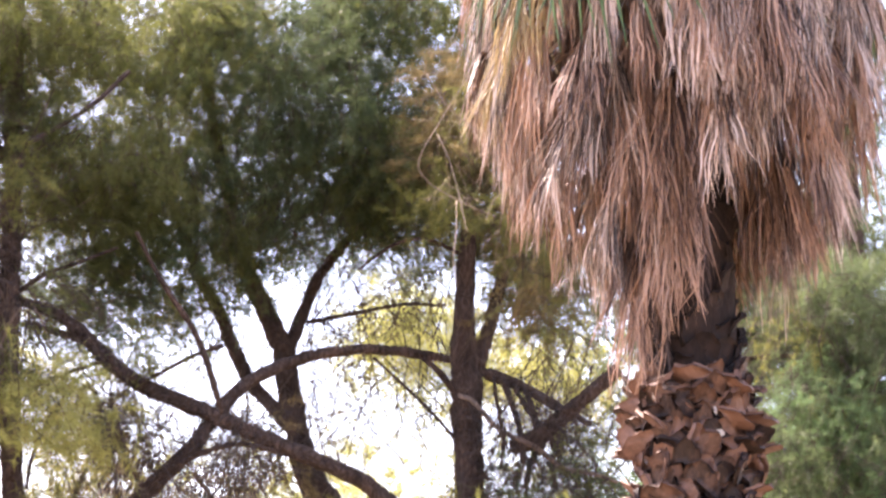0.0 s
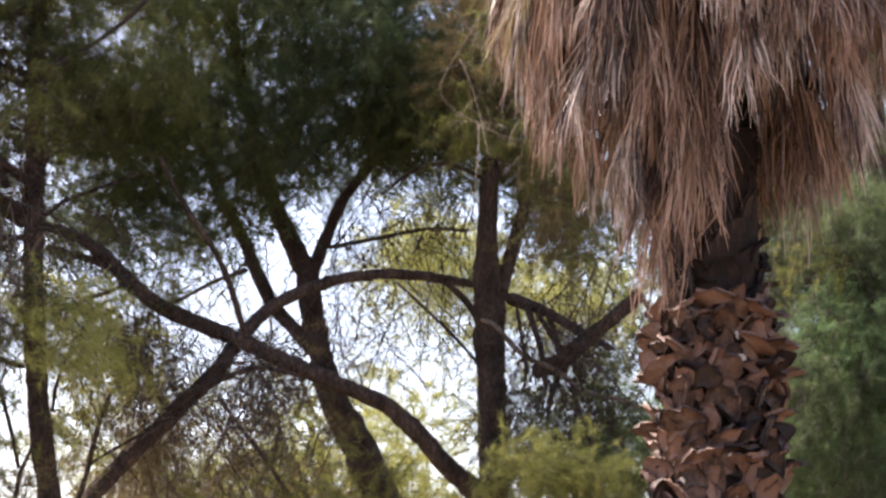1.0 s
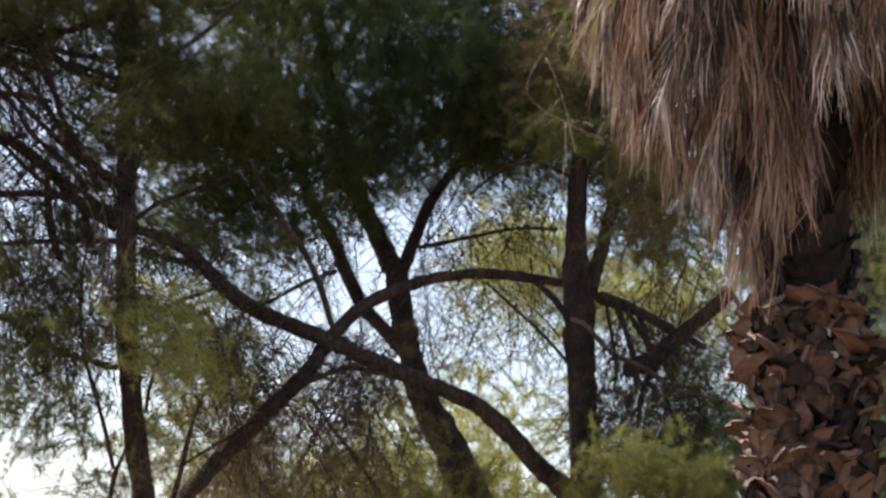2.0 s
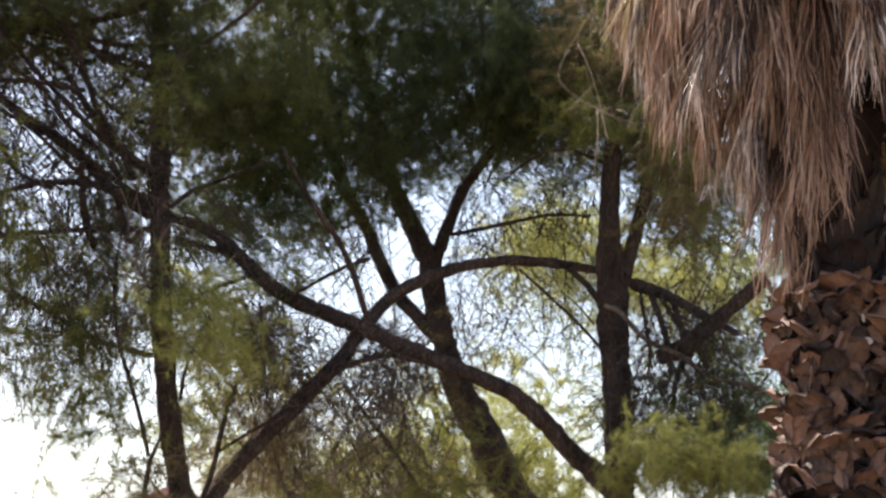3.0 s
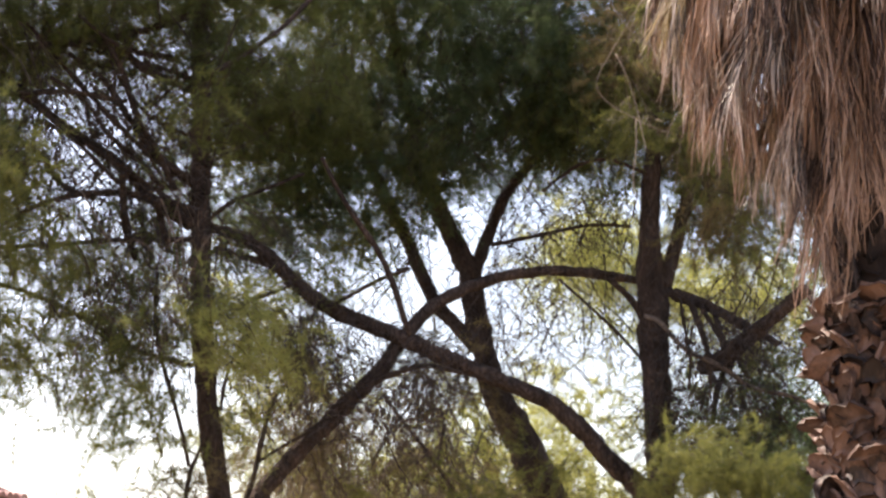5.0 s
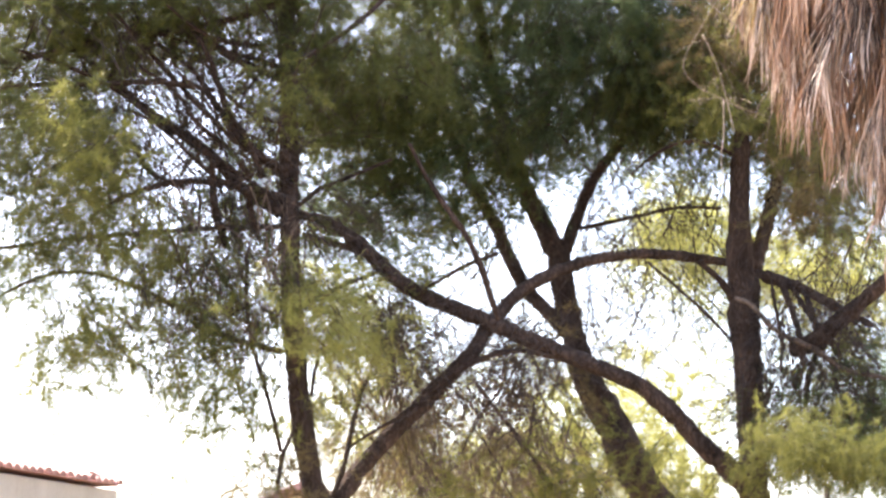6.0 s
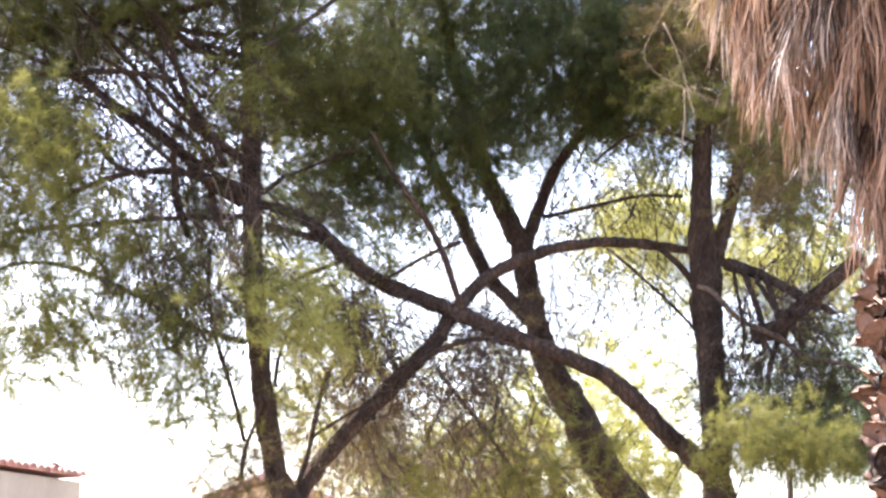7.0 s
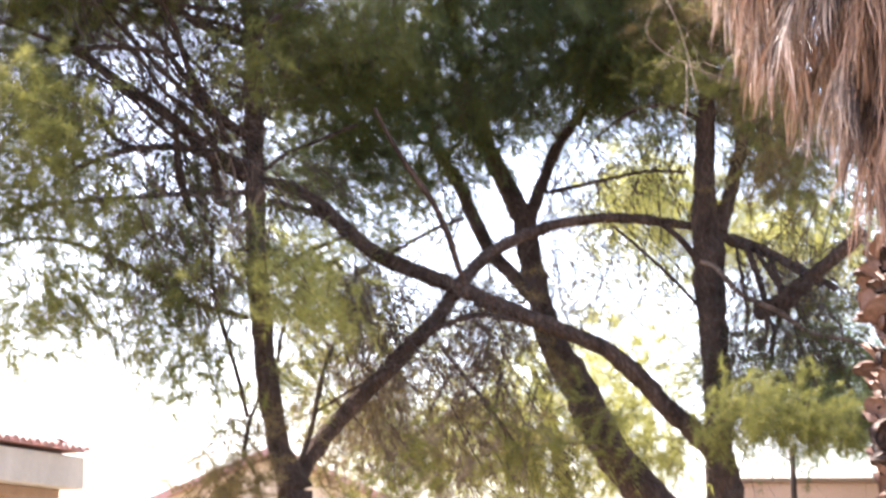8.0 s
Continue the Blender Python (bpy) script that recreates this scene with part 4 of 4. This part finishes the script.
for row in range(10):               # rows of fronds like thatch, wider towards the crown
    for i in range(29):
        u = (i + rng.rand()) / 29 * 2 - 1
        a = math.copysign(math.pi * abs(u) ** 1.2, u)
        a += 0.1 * math.sin(a * 11 + row)            # fronds hang in bunches
        low = skirt_foot(a)
        tip = low + (4.95 - low) * (row + 0.8 * rng.rand()) / 10
        r = min(0.3 + 0.5 * max(tip - 3.0, 0), 0.82) + 0.04 * rng.normal()
        k = rng.randint(12)
        me, long = (grey if rng.rand() < 0.16 + 0.42 * (tip - 3.3) else dead)[k], 0.5 + 0.08 * (k % 5)
        # upper fronds on the sun's side take the paler, painted-light straw
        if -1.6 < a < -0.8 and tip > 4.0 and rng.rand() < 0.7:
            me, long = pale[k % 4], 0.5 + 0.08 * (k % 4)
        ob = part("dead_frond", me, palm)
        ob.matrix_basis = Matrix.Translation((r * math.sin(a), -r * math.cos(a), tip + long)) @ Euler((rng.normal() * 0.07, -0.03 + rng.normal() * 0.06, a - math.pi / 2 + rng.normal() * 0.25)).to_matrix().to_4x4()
tv, tf = [], []
for i in range(2400):               # the old inner thatch, close round the trunk
    a = (rng.rand() * 2 - 1) * math.pi
    z0 = skirt_foot(a) + 0.12 + 1.5 * rng.rand()
    r, ln = 0.24 + 0.2 * rng.rand() + 0.08 * max(z0 - 3.3, 0), 0.35 + 0.4 * rng.rand()
    way = np.array((math.sin(a), -math.cos(a), 0))
    side = np.array((math.cos(a), math.sin(a), 0))
    path = [way * (r + 0.02 * q * rng.normal()) + side * 0.05 * q * rng.normal() + (0, 0, z0 + ln * (1 - q)) for q in (0, 0.35, 0.7, 1)]
    strip(tv, tf, path, [0.005, 0.006, 0.005, 0.001], side)
part("old_thatch", mesh_of("old_thatch", tv, tf, straw), palm, "brown inner thatch of old frond ribs")["kind"] = "stuff"
live = [live_frond(90 + s) for s in range(4)]
for i in range(18):
    a = i * 2.4
    ob = part("green_frond", live[i % 4], palm, "green living fan frond")
    ob.matrix_basis = Matrix.Translation((0.12 * math.cos(a) + 0.04, 0.12 * math.sin(a), 5.5 + 0.03 * i)) @ Euler((rng.normal() * 0.1, -0.2 - 0.05 * i + rng.normal() * 0.1, a)).to_matrix().to_4x4()
for a, tilt in ((-0.8, 0.62), (-0.6, 0.7)):        # two lower fronds droop in front of the skirt
    ob = part("green_frond", live[0], palm, "green living fan frond")
    ob.matrix_basis = Matrix.Translation((0, 0, 5.45)) @ Euler((0, tilt, a - math.pi / 2)).to_matrix().to_4x4()
for i in range(70):                 # dark upright leaf bases above the cut ones; the skirt's shade is in their colour
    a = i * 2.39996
    ob = part("old_leaf_base", shaded_boots[i % 5], palm, "old leaf base, coloured dark for the skirt's shade")
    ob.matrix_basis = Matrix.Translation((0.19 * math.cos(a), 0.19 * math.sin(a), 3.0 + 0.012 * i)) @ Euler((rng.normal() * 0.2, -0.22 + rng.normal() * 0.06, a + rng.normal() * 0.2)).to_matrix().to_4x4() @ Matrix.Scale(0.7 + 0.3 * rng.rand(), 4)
limb(palm, "flower_stalk", [(1.01, 7.2, 4.56, 0.0018), (0.86, 7.17, 4.39, 0.0014), (0.73, 7.14, 4.17, 0.0014), (0.63, 7.11, 3.97, 0.0016), (0.67, 7.09, 3.87, 0.0019), (0.78, 7.06, 3.79, 0.0019), (0.86, 7.03, 3.74, 0.0016), (0.94, 7.0, 3.7, 0.0014)], label="dry grey flower stalk", mat=dry_stalk)
limb(palm, "flower_stalk", [(0.67, 7.2, 4.4, 0.0018), (0.76, 7.13, 4.22, 0.0017), (0.85, 7.07, 4.11, 0.0014), (0.87, 7.0, 4.02, 0.0014)], label="dry grey flower stalk", mat=dry_stalk)
limb(palm, "flower_stalk", [(0.72, 7.2, 4.12, 0.0022), (0.76, 7.15, 4.0, 0.0020), (0.79, 7.1, 3.86, 0.0020), (0.81, 7.05, 3.72, 0.0020), (0.82, 7.0, 3.63, 0.0014)], label="dry grey flower stalk", mat=dry_stalk)
limb(palm, "flower_stalk", [(0.8, 7.2, 3.83, 0.0022), (0.79, 7.13, 3.67, 0.0020), (0.77, 7.07, 3.53, 0.0020), (0.78, 7.0, 3.39, 0.0014)], label="dry grey flower stalk", mat=dry_stalk)
bare_twigs(palm, [
    (0.74, 7.20, 4.24, 0.16, 0.20, 0.18, 9),
    (0.84, 7.20, 3.94, 0.14, 0.20, 0.14, 8),
], dry_stalk, length=0.4, r=0.0018, shoots=3)


# ---- houses ----
def house(name, corner, turn, size, height, overhang, fascia, label, wall_mat, fascia_mat):
    """A low house with a boxed eave, clay tiles along its edge, and a hipped tile roof. The far right eave corner is at corner;
    the long side runs back along -y before it is turned."""
    ob = thing(name, corner, label, "house")
    ob.rotation_euler = (0, 0, radians(turn))
    w, d = size
    z1 = -fascia
    bm = bmesh.new()
    box(bm, -w + overhang, -overhang, -d + overhang, -overhang, -height, z1 - 0.12, 0.02)
    part("wall", from_bm("wall", bm, wall_mat), ob)
    bm = bmesh.new()
    box(bm, -w, 0, -d, 0, z1, 0, 0.015)
    part("fascia", from_bm("fascia", bm, fascia_mat), ob, "weathered grey concrete eave band")
    bm = bmesh.new()
    box(bm, -w + overhang * 0.35, -overhang * 0.35, -d + overhang * 0.35, -overhang * 0.35, z1 - 0.12, z1 - 0.003, 0.01)
    part("soffit", from_bm("soffit", bm, soffit_paint), ob, "brown painted soffit")
    bm = bmesh.new()
    rise = w * 0.14
    pts = [(-w, -d, 0.05), (0.03, -d, 0.05), (0.03, 0.03, 0.05), (-w, 0.03, 0.05), (-w / 2, -d + w / 2, rise), (-w / 2, -w / 2, rise)]
    vs = [bm.verts.new(p) for p in pts]
    for q in ((0, 1, 4), (1, 2, 5, 4), (2, 3, 5), (3, 0, 4, 5), (3, 2, 1, 0)):
        bm.faces.new([vs[i] for i in q])
    part("roof", from_bm("roof", bm, tile_clay), ob, "faded red clay roof")
    # half-round tiles along the eave
    tv, tf = [], []
    for i in range(4):
        s = i / 3
        for k in range(7):
            a = math.pi * k / 6
            tv.append((0.07 - 0.5 * s, math.cos(a) * (0.066 - 0.01 * s), 0.035 + math.sin(a) * 0.06 + 0.14 * s * 0.5))
    for i in range(3):
        for k in range(6):
            tf.append((7 * i + k, 7 * i + k + 1, 7 * i + k + 8, 7 * i + k + 7))
    tf.append(tuple(range(7)))
    tile = mesh_of("tile", tv, tf, tile_clay)
    trng = np.random.RandomState(3)
    for i in range(int(d / 0.145)):
        t = part("tile", tile, ob)
        t.matrix_basis = Matrix.Translation((trng.normal() * 0.008, -0.1 - 0.145 * i, 0.02 + trng.normal() * 0.006)) @ Euler((0, 0, trng.normal() * 0.03)).to_matrix().to_4x4()
    for i in range(int(w / 0.145)):
        t = part("tile", tile, ob)
        t.matrix_basis = Matrix.Translation((-0.1 - 0.145 * i, trng.normal() * 0.008, 0.02 + trng.normal() * 0.006)) @ Euler((0, 0, math.pi / 2 + trng.normal() * 0.03)).to_matrix().to_4x4()
    for k in range(2):
        y = -2.2 - 2.6 * k
        bm = bmesh.new()
        box(bm, -overhang - 0.04, -overhang + 0.03, y - 0.6, y + 0.6, -height + 0.9, -height + 2.1, 0.01)
        win = part("window", from_bm("window", bm, fascia_mat), ob)
        bm = bmesh.new()
        box(bm, -overhang + 0.02, -overhang + 0.034, y - 0.53, y + 0.53, -height + 0.97, -height + 2.03, 0)
        part("pane", from_bm("pane", bm, dark_glass), win)
    return ob


near_house = house("house", (-4.79, 20.00, 3.25), -17, (7.0, 9.0), 3.35, 0.55, 0.37, "cream house with a grey eave band and red clay tiles", plaster, fascia_paint)


def gable_house(name, ridge, turn, width, depth, drop, label):
    """A small house seen towards its gable end: tiled slopes with thick verges over a plastered wall."""
    ob = thing(name, ridge, label, "house")
    ob.rotation_euler = (0, 0, radians(turn))
    h = width / 2
    bm = bmesh.new()
    pts = [(-h, 0, -ridge[2] - 0.1), (h, 0, -ridge[2] - 0.1), (h, 0, -drop), (0, 0, -0.12), (-h, 0, -drop)]
    front = [bm.verts.new(p) for p in pts]
    back = [bm.verts.new((p[0], depth, p[2])) for p in pts]
    bm.faces.new(front[::-1])
    bm.faces.new(back)
    for i in range(5):
        j = (i + 1) % 5
        bm.faces.new((front[i], front[j], back[j], back[i]))
    part("wall", from_bm("wall", bm, plaster), ob)
    for sgn in (-1, 1):
        slope = math.atan2(drop, h)
        bm = bmesh.new()
        box(bm, 0, h / math.cos(slope) + 0.5, -0.35, depth + 0.35, -0.06, 0.08, 0.02)
        bmesh.ops.transform(bm, verts=bm.verts, matrix=Matrix.Rotation(slope, 4, "Y"))
        if sgn < 0:
            bmesh.ops.transform(bm, verts=bm.verts, matrix=Matrix.Rotation(math.pi, 4, "Z") @ Matrix.Translation((0, -depth, 0)))
        part("roof_slope", from_bm("roof_slope", bm, tile_clay), ob, "faded pink clay roof slope")
    return ob


gable_house("house", (-4.28, 32.00, 4.34), 8, 7.0, 8.0, 1.5, "small plastered house with a pink tiled gable")

# garden wall with a dark coping, beyond the trees
garden = thing("garden_wall", (3.54, 21.00, 0), "pink plastered garden wall with a dark coping", "wall")
bm = bmesh.new()
box(bm, -0.9, 7.0, -0.12, 0.12, -0.2, 2.99, 0.01)
part("wall", from_bm("garden_wall_body", bm, pink_plaster), garden)
bm = bmesh.new()
box(bm, -0.95, 7.05, -0.17, 0.17, 2.99, 3.05, 0.012)
part("coping", from_bm("coping", bm, soffit_paint), garden, "dark brown coping")
post = thing("post", (3.00, 19.0, 0), "thin dark metal post before the garden wall", "post")
pv, pf = tube([(0, 0, -0.1, 0.035), (0, 0, 1.5, 0.034), (0, 0, 3.26, 0.033)], 10, 0.03, 4)
part("shaft", mesh_of("shaft", pv, pf, twig_bark, True), post)
